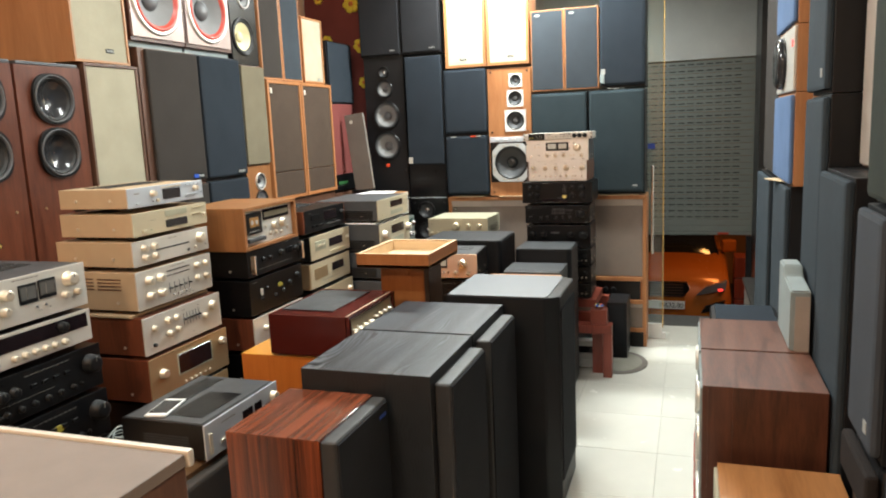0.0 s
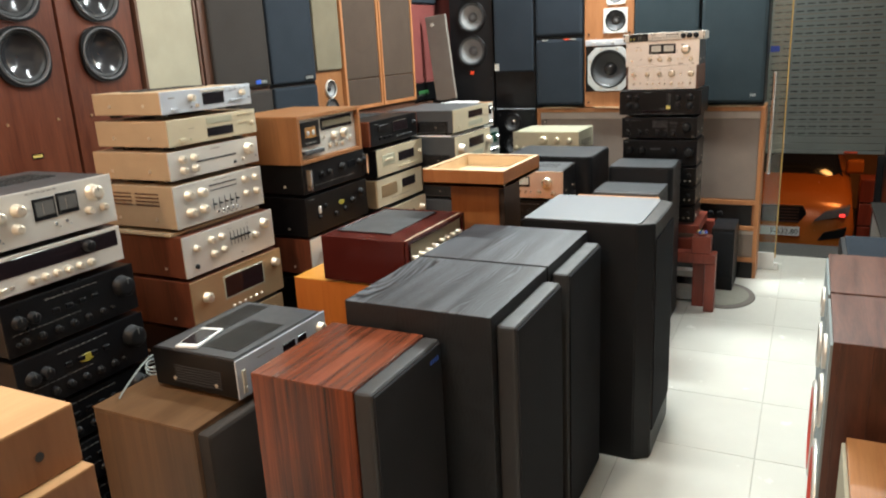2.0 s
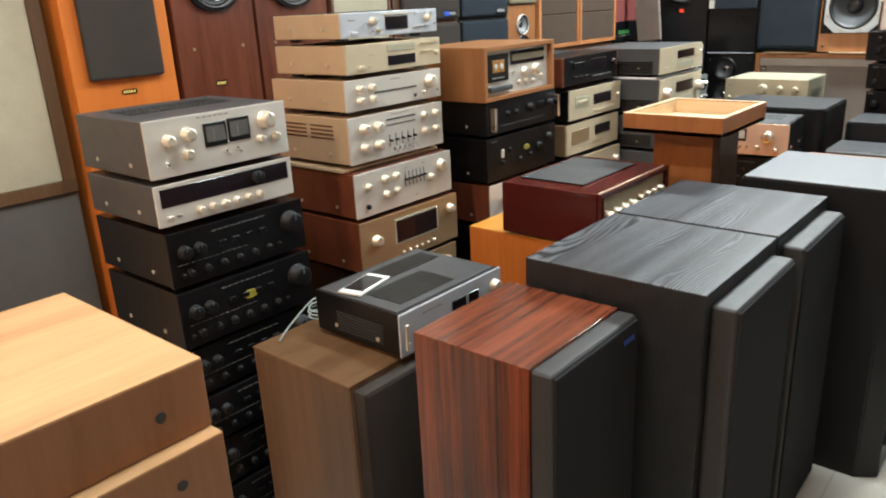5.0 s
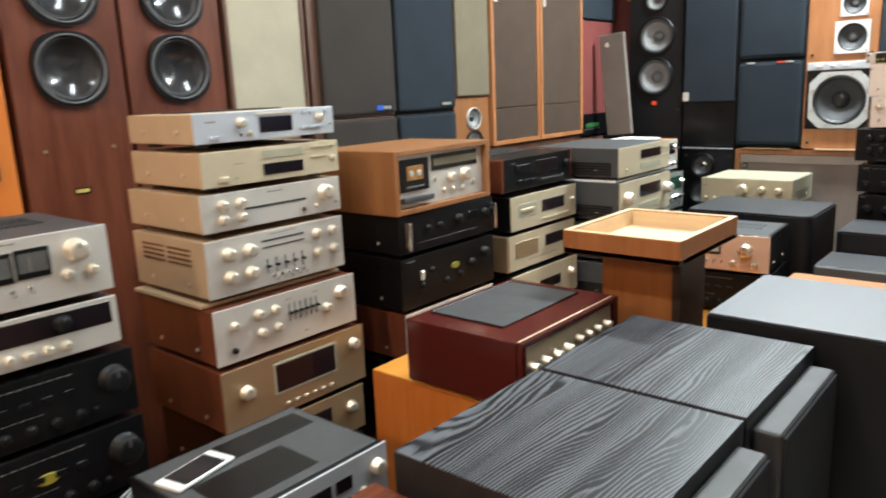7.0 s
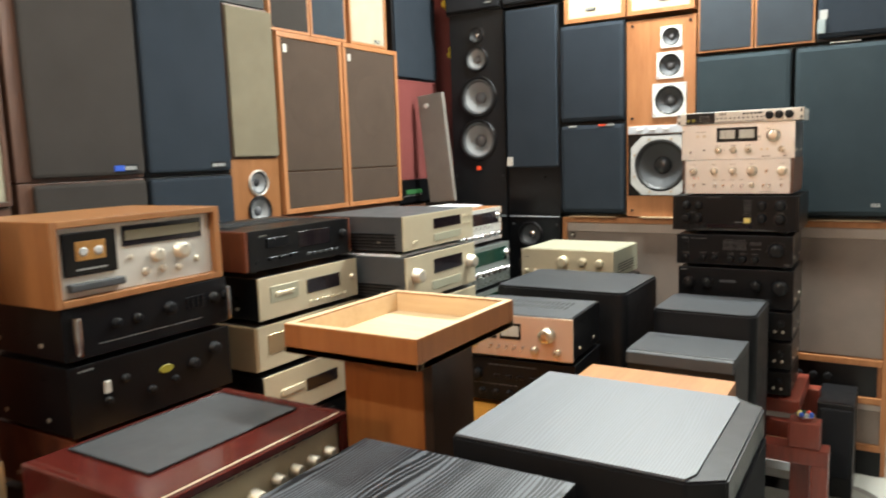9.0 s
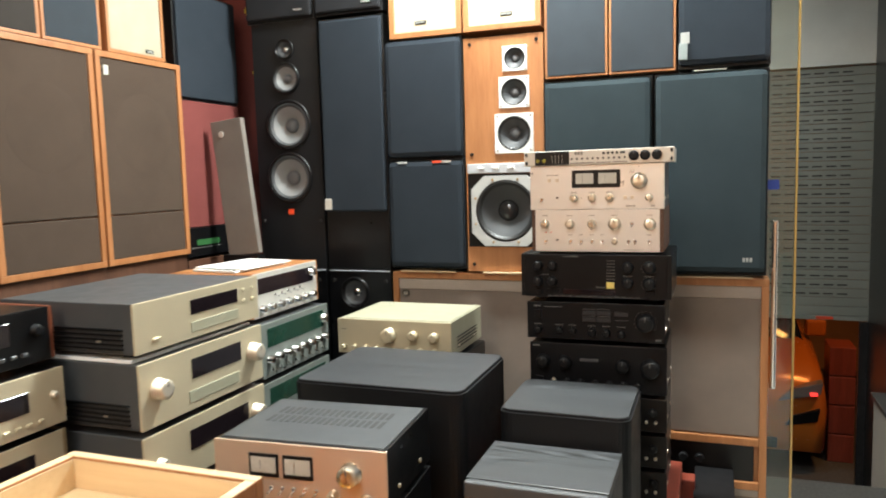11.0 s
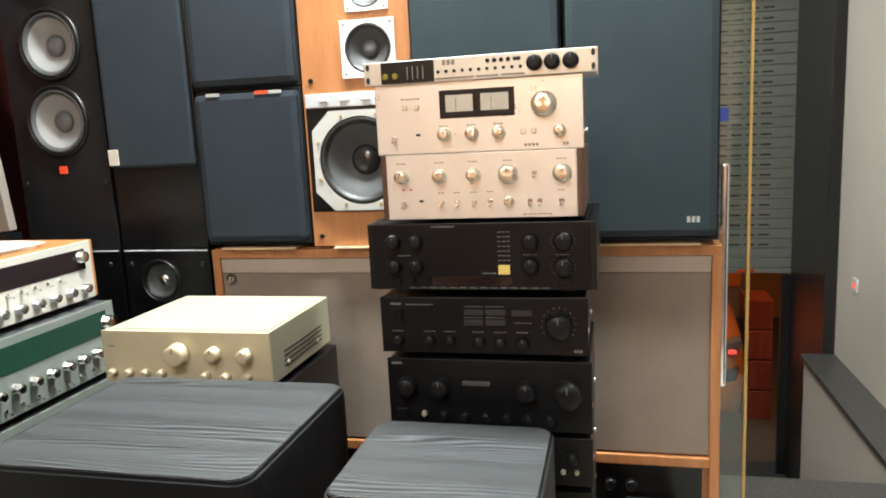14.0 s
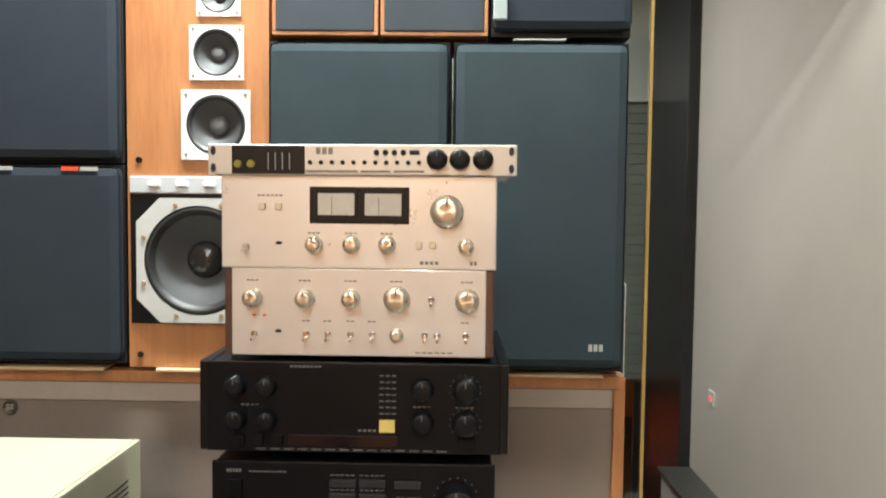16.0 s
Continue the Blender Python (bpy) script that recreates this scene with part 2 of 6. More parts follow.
CHARCOAL = cloth("charcoal_grille", (0.042, 0.036, 0.032))
BROWNCLOTH = cloth("brown_grille", (0.066, 0.046, 0.034), 500)
TAUPE = cloth("taupe_grille", (0.215, 0.17, 0.14), 420)
TAUPELIGHT = cloth("pale_taupe_grille", (0.36, 0.30, 0.255), 420)
BEIGE = cloth("beige_grille", (0.165, 0.14, 0.095), 420)
CREAM = cloth("cream_grille", (0.36, 0.33, 0.245), 380)
# Cream cloth with the brightness of the nearby lamp put into its colour.
CREAMLIT = cloth("lit_cream_grille", (0.5, 0.44, 0.33), 380)
MAROON = cloth("maroon_cloth", (0.16, 0.045, 0.04))
GREENCLOTH = cloth("green_black_grille", (0.030, 0.036, 0.030))
PEACHWALL = paint("peach_wall", (0.72, 0.47, 0.31), 0.85, spread=0.06, scale=1.3, grain=120)
WHITEWALL = paint("white_wall", (0.68, 0.615, 0.545), 0.8, spread=0.05, scale=1.1, grain=120)
CEILINGPAINT = paint("ceiling_paint", (0.78, 0.78, 0.76), 0.9, spread=0.04, scale=1.0)
GRANITE = paint("dark_granite", (0.09, 0.085, 0.08), 0.35, spread=0.5, scale=60.0)
PILLARSTONE = paint("black_granite", (0.022, 0.021, 0.022), 0.3, spread=0.5, scale=50.0)
TILE = paint("cream_floor_tile", (0.66, 0.645, 0.575), 0.22, spread=0.05, scale=3.0)
GROUT = paint("grout", (0.50, 0.48, 0.42), 0.85, spread=0.15, scale=14.0)
SHUTTER = paint("shutter_steel", (0.27, 0.29, 0.27), 0.5, 0.3, 0.1, 3.0)
SHUTTERBOX = paint("shutter_box", (0.7, 0.71, 0.68), 0.6, spread=0.1, scale=2.0)
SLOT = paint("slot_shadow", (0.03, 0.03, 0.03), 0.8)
ASPHALT = paint("asphalt", (0.055, 0.052, 0.05), 0.85, spread=0.35, scale=40.0, grain=150)
CARPAINT = paint("orange_car_paint", (0.46, 0.13, 0.02), 0.22, 0.1, 0.05)
REDWOOD = wood("red_lacquered_wood", (0.13, 0.022, 0.014), (0.24, 0.05, 0.03), 0.3)
PAPER = paint("white_paper", (0.80, 0.80, 0.78), 0.7, spread=0.03)
CARD = paint("cardboard", (0.55, 0.40, 0.24), 0.8)
PALEGREY = paint("pale_grey_cloth", (0.25, 0.285, 0.28), 0.8)
GREYTOP = paint("grey_laminate", (0.2, 0.165, 0.145), 0.5)
MATGREY = cloth("doormat", (0.26, 0.25, 0.21), 90, 0.95, 0.8)
PANELGREY = paint("grey_panel", (0.16, 0.137, 0.118), 0.7)
ROSEGOLD = paint("rose_gold_panel", (0.8, 0.6, 0.455), 0.3, 0.6, 0.05, brushed=True)
GRILLESIDE = paint("grille_frame", (0.023, 0.0215, 0.021), 0.55, grain=300)
GREENMARK = paint("green_print", (0.3, 0.5, 0.38), 0.5)
COLDGREY = paint("wall_floor_grey", (0.085, 0.082, 0.078), 0.7)
STANDWOOD = wood("orange_brown_veneer", (0.24, 0.075, 0.018), (0.36, 0.13, 0.036), 0.4, 0.7)
STANDDARK = wood("blackish_brown_veneer", (0.02, 0.011, 0.007), (0.05, 0.03, 0.02), 0.45)
GREENGLASS = paint("green_lit_dial", (0.014, 0.045, 0.03), 0.12)
PETAL = paint("yellow_petal", (0.75, 0.60, 0.05), 0.6)
PLATE = paint("plate_white", (0.75, 0.75, 0.72), 0.4)
HEADLIGHT = paint("headlight_lens", (0.35, 0.33, 0.33), 0.08, 0.6)
WINDSCREEN = paint("windscreen", (0.012, 0.012, 0.014), 0.05)
GLASS = glass("green_glass", (0.86, 0.93, 0.88))
GLASSEDGE = paint("glass_edge", (0.42, 0.27, 0.085), 0.2)
PHONEGLASS = paint("phone_glass", (0.02, 0.02, 0.022), 0.08)
BLUETAPE = paint("blue_sticker", (0.03, 0.06, 0.30), 0.5)
DIFFUSER = glow("lamp_diffuser", (0.95, 1.0, 0.98), 6.0)
WARMDIFFUSER = glow("warm_diffuser", (1.0, 0.75, 0.5), 5.0)
TAILRED = glow("small_red_light", (1.0, 0.05, 0.04), 1.5)
GREENLED = glow("green_display", (0.02, 0.08, 0.025), 0.7)

# ---- mesh helpers ----
FLOOR = -0.07  # height of the tiled floor


def add_box(bm, x0, y0, z0, x1, y1, z1, bevel=0.0, seg=2):
    g = bmesh.ops.create_cube(bm, size=1.0)["verts"]
    bmesh.ops.scale(bm, vec=(x1 - x0, y1 - y0, z1 - z0), verts=g)
    bmesh.ops.translate(bm, vec=((x0 + x1) / 2, (y0 + y1) / 2, (z0 + z1) / 2), verts=g)
    if bevel:
        edges = list({e for v in g for e in v.link_edges})
        bmesh.ops.bevel(bm, geom=edges, offset=bevel, segments=seg, affect="EDGES", profile=0.6)
    return bm


def box(x0, y0, z0, x1, y1, z1, bevel=0.002, seg=2):
    return add_box(bmesh.new(), x0, y0, z0, x1, y1, z1, bevel, seg)


def lathe(profile, cx, cz, n=28, ky=1.0, kx=1.0, caps=True):
    """A solid of revolution about the line along y through (cx, cz): rows of (radius, y)."""
    bm, rings = bmesh.new(), []
    for r, y in profile:
        rings.append([bm.verts.new((cx + kx * r * math.cos(2 * math.pi * k / n), y, cz + ky * r * math.sin(2 * math.pi * k / n))) for k in range(n)])
    for a, b in zip(rings, rings[1:]):
        for k in range(n):
            bm.faces.new((a[k], a[(k + 1) % n], b[(k + 1) % n], b[k]))
    if caps:
        bm.faces.new(rings[-1])
        bm.faces.new(list(reversed(rings[0])))
    bmesh.ops.recalc_face_normals(bm, faces=bm.faces)
    for f in bm.faces:
        f.smooth = len(f.verts) == 4
    return bm


def prism(outline, y0, y1, bevel=0.0):
    """An outline in x and z drawn out along y."""
    bm = bmesh.new()
    f = bm.faces.new([bm.verts.new((x, y0, z)) for x, z in outline])
    out = bmesh.ops.extrude_face_region(bm, geom=[f])["geom"]
    bmesh.ops.translate(bm, vec=(0, y1 - y0, 0), verts=[v for v in out if isinstance(v, bmesh.types.BMVert)])
    bmesh.ops.recalc_face_normals(bm, faces=bm.faces)
    if bevel:
        bmesh.ops.bevel(bm, geom=list(bm.edges), offset=bevel, segments=2, affect="EDGES")
    return bm


def column(outline, z0, z1, bevel=0.0):
    """An outline in x and y drawn up from z0 to z1."""
    bm = bmesh.new()
    f = bm.faces.new([bm.verts.new((x, y, z0)) for x, y in outline])
    out = bmesh.ops.extrude_face_region(bm, geom=[f], use_keep_orig=True)["geom"]
    bmesh.ops.translate(bm, vec=(0, 0, z1 - z0), verts=[v for v in out if isinstance(v, bmesh.types.BMVert)])
    bmesh.ops.recalc_face_normals(bm, faces=bm.faces)
    if bevel:
        bmesh.ops.bevel(bm, geom=list(bm.edges), offset=bevel, segments=2, affect="EDGES")
    return bm


def part(name, bm, material, parent, label=""):
    me = bpy.data.meshes.new(name)
    bm.to_mesh(me)
    bm.free()
    me.materials.append(material)
    ob = new(name, me)
    ob.parent = parent
    if label:
        ob["label"] = label
    return ob


def thing(name, m, label, category, group="", kind=""):
    ob = new(name)
    ob.empty_display_size = 0.05
    ob.matrix_basis = m
    return tagged(ob, label, category, group, kind)


def setting(name, bm, material, label="", category=""):
    me = bpy.data.meshes.new(name)
    bm.to_mesh(me)
    bm.free()
    me.materials.append(material)
    return tagged(new(name, me), label, category, kind="structure")


def words(name, text, size, m, material, parent, depth=0.0008):
    cu = bpy.data.curves.new(name, "FONT")
    cu.body, cu.size, cu.extrude, cu.align_x = text, size, depth, "CENTER"
    ob = new(name, cu)
    cu.materials.append(material)
    ob.parent, ob.matrix_basis = parent, m
    return ob


def bars(x, z, w, h, n, y, rows=1):
    """Illegible print as a row of short plain bars."""
    bm = bmesh.new()
    for r in range(rows):
        for k in range(n):
            x0 = x - w / 2 + w * k / n
            zz = z + (rows - 1 - 2 * r) * h * 0.9
            add_box(bm, x0, y - 0.0006, zz - h / 2, x0 + w / n * 0.72, y + 0.001, zz + h / 2)
    return bm


def plate(outline, holes, y0, y1, n=28):
    """A plate between y0 and y1 (front first) with round holes: rows of x, z and radius."""
    bm, edges = bmesh.new(), []
    loops = [list(outline)] + [[(x + r * math.cos(2 * math.pi * k / n), z + r * math.sin(2 * math.pi * k / n)) for k in range(n)] for x, z, r in holes]
    for loop in loops:
        vs = [bm.verts.new((x, y0, z)) for x, z in loop]
        edges += [bm.edges.new((vs[k], vs[(k + 1) % len(vs)])) for k in range(len(vs))]
    bmesh.ops.triangle_fill(bm, edges=edges, use_beauty=True, normal=(0, -1, 0))
    out = bmesh.ops.extrude_face_region(bm, geom=list(bm.faces), use_keep_orig=True)["geom"]
    bmesh.ops.translate(bm, vec=(0, y1 - y0, 0), verts=[v for v in out if isinstance(v, bmesh.types.BMVert)])
    bmesh.ops.recalc_face_normals(bm, faces=bm.faces)
    return bm


def rect(x0, z0, x1, z1):
    return [(x0, z0), (x1, z0), (x1, z1), (x0, z1)]


# ---- speakers ----
def driver(parent, x, z, r, y=0.0, style="black"):
    """A cone driver let into its baffle: the rim with surround, cone and dust cap below it."""
    rim_m, sur_m, cone_m, cap_m = {
        "black": (BLACKSATIN, RUBBER, CONEBLACK, CONEBLACK), "grey": (BLACKSATIN, CONEDARK, CONEGREY, CONEMID),
        "square": (WHITEPAINT, RUBBER, CONEDARK, CONEMID), "red": (SILVER, REDPLASTIC, CONEGREY, CONEMID),
        "cream": (BLACKSATIN, RUBBER, CREAMCONE, CREAMCONE), "horn": (BLACKSATIN, BLACKSATIN, CONEDARK, CHROME),
        "octagon": (FRAMEGREY, RUBBER, CONEDARK, CONEBLACK), "silver": (SILVER, RUBBER, CONEGREY, CONEBLACK)}[style]
    if style == "square":
        e = r * 1.12
        rim = part("driver_frame", plate(rect(x - e, z - e, x + e, z + e), [(x, z, r * 0.97)], y - 0.007, y + 0.001), rim_m, parent, "white square frame")
        for sx in (-1, 1):
            for sz in (-1, 1):
                part("screw", lathe([(0.0045, y - 0.0075), (0.004, y - 0.009)], x + sx * e * 0.86, z + sz * e * 0.86, 8), MARKDARK, rim)
    elif style == "octagon":
        e, c = r * 1.1, r * 0.42
        pts = [(x - e + c, z - e), (x + e - c, z - e), (x + e, z - e + c), (x + e, z + e - c), (x + e - c, z + e), (x - e + c, z + e), (x - e, z + e - c), (x - e, z - e + c)]
        rim = part("driver_frame", plate(pts, [(x, z, r * 0.97)], y - 0.010, y + 0.001, 40), rim_m, parent, "pale eight-sided metal frame")
        for k in range(8):
            a = math.pi / 8 + k * math.pi / 4
            part("screw", lathe([(0.006, y - 0.011), (0.005, y - 0.013)], x + 1.05 * r * math.cos(a), z + 1.05 * r * math.sin(a), 8), BRONZE, rim)
    elif style == "black":
        pts = []
        for k in range(40):
            a = 2 * math.pi * k / 40
            ca, sa = math.cos(a), math.sin(a)
            pts.append((x + 1.1 * r * math.copysign(abs(ca) ** 0.8, ca), z + 1.1 * r * math.copysign(abs(sa) ** 0.8, sa)))
        rim = part("driver_frame", plate(pts, [(x, z, r * 0.975)], y - 0.014, y + 0.001, 40), rim_m, parent, "rounded square black frame")
        part("inner_ring", lathe([(r * 1.03, y - 0.0135), (r * 1.03, y - 0.018), (r * 1.0, y - 0.02), (r * 0.97, y - 0.016), (r * 0.96, y + 0.004)], x, z, 40, caps=False), CONEMID, rim, "grey trim ring")
    else:
        rim = part("driver_frame", lathe([(r * 1.1, y + 0.001), (r * 1.1, y - 0.006), (r * 1.06, y - 0.010), (r * 0.99, y - 0.010), (r * 0.96, y - 0.004), (r * 0.96, y + 0.004)], x, z, 36, caps=False), rim_m, parent)
    f = y - 0.004
    deep = f + r * 0.34
    part("surround", lathe([(r * 0.985, y + 0.006), (r * 0.97, f), (r * 0.92, f - 0.05 * r), (r * 0.87, f - 0.03 * r), (r * 0.83, f + 0.03 * r), (r * 0.8, f + 0.05 * r)], x, z, 36, caps=False), sur_m, rim)
    if style == "black":
        part("cone", lathe([(r * 0.84, f + 0.03 * r), (r * 0.7, f + 0.13 * r), (r * 0.52, f + 0.22 * r), (r * 0.3, f + 0.29 * r), (r * 0.03, f + 0.32 * r)], x, z, 36, caps=False), cone_m, rim)
        return
    part("cone", lathe([(r * 0.84, f + 0.03 * r), (r * 0.7, f + 0.10 * r), (r * 0.52, f + 0.20 * r), (r * 0.3, deep), (r * 0.2, deep + 0.002)], x, z, 36, caps=False), cone_m, rim)
    part("dust_cap", lathe([(r * 0.34, f + 0.32 * r), (r * 0.31, f + 0.24 * r), (r * 0.22, f + 0.17 * r), (r * 0.08, f + 0.14 * r)], x, z, 24), cap_m, rim)


def speaker(m, w, h, d, label, cab=BLACKVINYL, top=None, name="loudspeaker", group="", base=0.0, bev=0.003, holes=()):
    """Cabinet with its front at y = 0 facing -y, standing on z = base, with round holes for its drivers."""
    t = thing(name, m, label, "speaker", group)
    if abs(m.translation.z) < 1e-6 and base == 0.0:
        base, h = FLOOR, h - FLOOR
    if holes:
        part("baffle", plate(rect(-w / 2, base, w / 2, base + h), holes, 0.0, 0.016), cab, t)
        part("cabinet", box(-w / 2, 0.09, base, w / 2, d, base + h, 0.002), cab, t)
        for nm, a in (("side_panel", (-w / 2, base, -w / 2 + 0.016, base + h)), ("side_panel", (w / 2 - 0.016, base, w / 2, base + h)), ("end_panel", (-w / 2 + 0.016, base + h - 0.016, w / 2 - 0.016, base + h)), ("end_panel", (-w / 2 + 0.016, base, w / 2 - 0.016, base + 0.016))):
            part(nm, box(a[0], 0.0162, a[1], a[2], 0.0898, a[3], 0), cab, t)
    else:
        part("cabinet", box(-w / 2, 0, base, w / 2, d, base + h, bev), cab, t)
    if top:
        part("top_panel", box(-w / 2 + 0.0005, 0.0005, base + h - 0.004, w / 2 - 0.0005, d - 0.0005, base + h + 0.0015, 0.001), top, t, "veneered top")
    return t


def grille(t, x0, z0, x1, z1, material, thick=0.012, bevel=0.006, y=0.0, label=""):
    g = part("grille", box(x0, y - thick, z0, x1, y + 0.002, z1, min(bevel, thick * 0.9), 2), material, t, label)
    return g


def deep_grille(t, x0, z0, x1, z1, thick):
    """A cloth front on a thick moulded frame."""
    g = part("grille_frame", box(x0, -thick + 0.006, z0, x1, 0.002, z1, 0.012, 3), GRILLESIDE, t, "charcoal moulded grille frame")
    part("grille_cloth", box(x0 + 0.008, -thick, z0 + 0.008, x1 - 0.008, -thick + 0.0075, z1 - 0.008, 0.003), BLACKCLOTH, g, "black grille cloth")


def badge(t, x, z, w, h, y, material=MARK, plain=False):
    b = part("badge", box(x - w / 2, y - 0.002, z - h / 2, x + w / 2, y + 0.001, z + h / 2, 0.0005, 1), BLACKSATIN if not plain else material, t)
    if not plain:
        part("lettering_bar", bars(x, z, w * 0.86, h * 0.5, 5, y - 0.002), material, b)


def framed(m, w, h, d, label, cab, cloth_m, edge=0.018, thick=0.006, top=None, group="", recess=0.0):
    """A cabinet with a wooden frame round a cloth grille."""
    t = speaker(m, w, h, d, label, cab, top, group=group)
    for nm, a in (("frame_rail", (-w / 2, 0.0, w / 2, edge)), ("frame_rail", (-w / 2, h - edge, w / 2, h)), ("frame_stile", (-w / 2, edge, -w / 2 + edge, h - edge)), ("frame_stile", (w / 2 - edge, edge, w / 2, h - edge))):
        part(nm, box(a[0], -0.012, a[1], a[2], 0.0, a[3], 0.002), cab, t)
    grille(t, -w / 2 + edge, edge, w / 2 - edge, h - edge, cloth_m, thick, 0.003)
    return t


# ---- hi-fi components ----
def knob(t, x, z, r, length, material, y=-0.006, name="knob", line=True):
    k = part(name, lathe([(r * 1.08, y), (r * 1.08, y - 0.003), (r, y - 0.004), (r * 0.95, y - length * 0.9), (r * 0.86, y - length), (r * 0.5, y - length - 0.0005)], x, z, 24), material, t)
    if line:
        part("pointer", box(x - r * 0.06, y - length - 0.0015, z + r * 0.3, x + r * 0.06, y - length, z + r * 0.85, 0), MARKDIM if material is KNOBBLACK else MARKDARK, k)
    return k


def component(m, w, h, d, label, case, face, items, group="stacked hi-fi components", cheeks=None, name="amplifier", lid=None, feet=True, category="hi-fi component", vents=True, kmat=KNOBSILVER, screws=True, mark=None):
    """A hi-fi component with its faceplate at y = 0. items: rows of a kind, u and v (0 to 1 across the face) and sizes in metres."""
    if abs(m.translation.z) < 1e-6:
        m, h = m @ Matrix.Translation((0, 0, FLOOR)), h - FLOOR
    t = thing(name, m, label, category, group)
    f = 0.012 if feet else 0.0
    if feet:
        for sx in (-1, 1):
            for fy in (0.05, d - 0.05):
                bm = bmesh.new()
                c = bmesh.ops.create_cone(bm, cap_ends=True, segments=16, radius1=0.02, radius2=0.022, depth=f)
                bmesh.ops.translate(bm, vec=(sx * (w / 2 - 0.05), fy, f / 2), verts=c["verts"])
                part("foot", bm, RUBBER, t)
    part("case", box(-w / 2 + 0.004, 0.0, f, w / 2 - 0.004, d, h - 0.001, 0.003), case, t)
    if lid:
        part("lid", box(-w / 2 + 0.012, 0.012, h - 0.004, w / 2 - 0.012, d - 0.01, h + 0.0015, 0.002), lid, t)
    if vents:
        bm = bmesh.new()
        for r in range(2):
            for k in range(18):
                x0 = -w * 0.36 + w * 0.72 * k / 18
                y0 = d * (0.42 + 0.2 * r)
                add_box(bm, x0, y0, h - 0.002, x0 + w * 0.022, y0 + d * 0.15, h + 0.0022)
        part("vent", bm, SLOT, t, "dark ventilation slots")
    if screws:
        for sx in (-1, 1):
            for fy in (0.25, 0.75):
                bm = bmesh.new()
                c = bmesh.ops.create_cone(bm, cap_ends=True, segments=10, radius1=0.006, radius2=0.005, depth=0.004, matrix=Matrix.Rotation(radians(90), 4, "Y"))
                bmesh.ops.translate(bm, vec=(sx * (w / 2 - 0.003), d * fy, f + 0.03), verts=c["verts"])
                part("screw", bm, KNOBSILVER, t)
    if cheeks:
        for sx in (-1, 1):
            a, b = sorted((sx * (w / 2 - 0.004), sx * (w / 2 + 0.012)))
            part("side_cheek", box(a, -0.004, f, b, d, h, 0.003), cheeks, t, "wooden side cheek")
    part("faceplate", box(-w / 2, -0.006, f, w / 2, 0.0, h, 0.002), face, t)
    fh, y = h - f, -0.006
    for it in items:
        kind, x, z = it[0], (it[1] - 0.5) * w, f + it[2] * fh
        if kind == "k":
            knob(t, x, z, it[3], it[4] if len(it) > 4 else it[3] * 1.5, kmat)
        elif kind == "kb":
            knob(t, x, z, it[3], it[3] * 1.1, KNOBBLACK)
        elif kind == "d":
            part("display", box(x - it[3] / 2, y - 0.002, z - it[4] / 2, x + it[3] / 2, y + 0.002, z + it[4] / 2, 0.001, 1), DISPLAY, t, "dark display window")
        elif kind in ("m", "md"):
            fr = part("meter_bezel", box(x - it[3] / 2, y - 0.003, z - it[4] / 2, x + it[3] / 2, y + 0.002, z + it[4] / 2, 0.001, 1), BLACKSATIN, t)
            part("meter_dial", box(x - it[3] * 0.42, y - 0.0042, z - it[4] * 0.3, x + it[3] * 0.42, y - 0.002, z + it[4] * 0.36, 0), METER if kind == "m" else METERDIM, fr, "pale level meter" if kind == "m" else "dark level meter")
            part("needle", box(x - 0.0006 - it[3] * 0.1, y - 0.0052, z - it[4] * 0.28, x + 0.0006 - it[3] * 0.1, y - 0.004, z + it[4] * 0.25, 0), MARKDARK, fr)
        elif kind == "b":
            part("button", box(x - it[3] / 2, y - 0.005, z - it[4] / 2, x + it[3] / 2, y + 0.002, z + it[4] / 2, 0.001, 1), face if len(it) < 6 else it[5], t)
        elif kind == "l":
            lv = part("lever_collar", lathe([(0.0055, y), (0.0055, y - 0.003), (0.004, y - 0.004)], x, z, 12), CHROME, t)
            part("lever", box(x - 0.0022, y - 0.020, z - 0.009, x + 0.0022, y - 0.002, z - 0.003, 0.001), CHROME, lv)
        elif kind == "f":
            part("fader_slot", box(x - 0.0015, y - 0.0008, z - it[3] / 2, x + 0.0015, y + 0.001, z + it[3] / 2, 0), SLOT, t)
            part("fader_cap", box(x - 0.004, y - 0.014, z - 0.003, x + 0.004, y, z + 0.003, 0.001), KNOBBLACK if face is not BLACKSATIN else KNOBSILVER, t)
        elif kind == "t":
            part("lettering_bar", bars(x, z, it[3], it[4], it[5] if len(it) > 5 else 6, y), mark or (MARKMID if face in (BLACKSATIN, BLACKMETAL) else MARKDARK), t)
        elif kind == "p":
            part("inset_panel", box(x - it[3] / 2, y - 0.0015, z - it[4] / 2, x + it[3] / 2, y + 0.002, z + it[4] / 2, 0.0008, 1), it[5], t)
        elif kind == "o":
            part("oval_badge", lathe([(it[3], y), (it[3], y - 0.002), (it[3] * 0.9, y - 0.003)], x, z, 24, 0.5), it[4], t)
    return t


def row(kind, u0, u1, v, n, *size):
    return [(kind, u0 + (u1 - u0) * k / max(1, n - 1), v, *size) for k in range(n)]


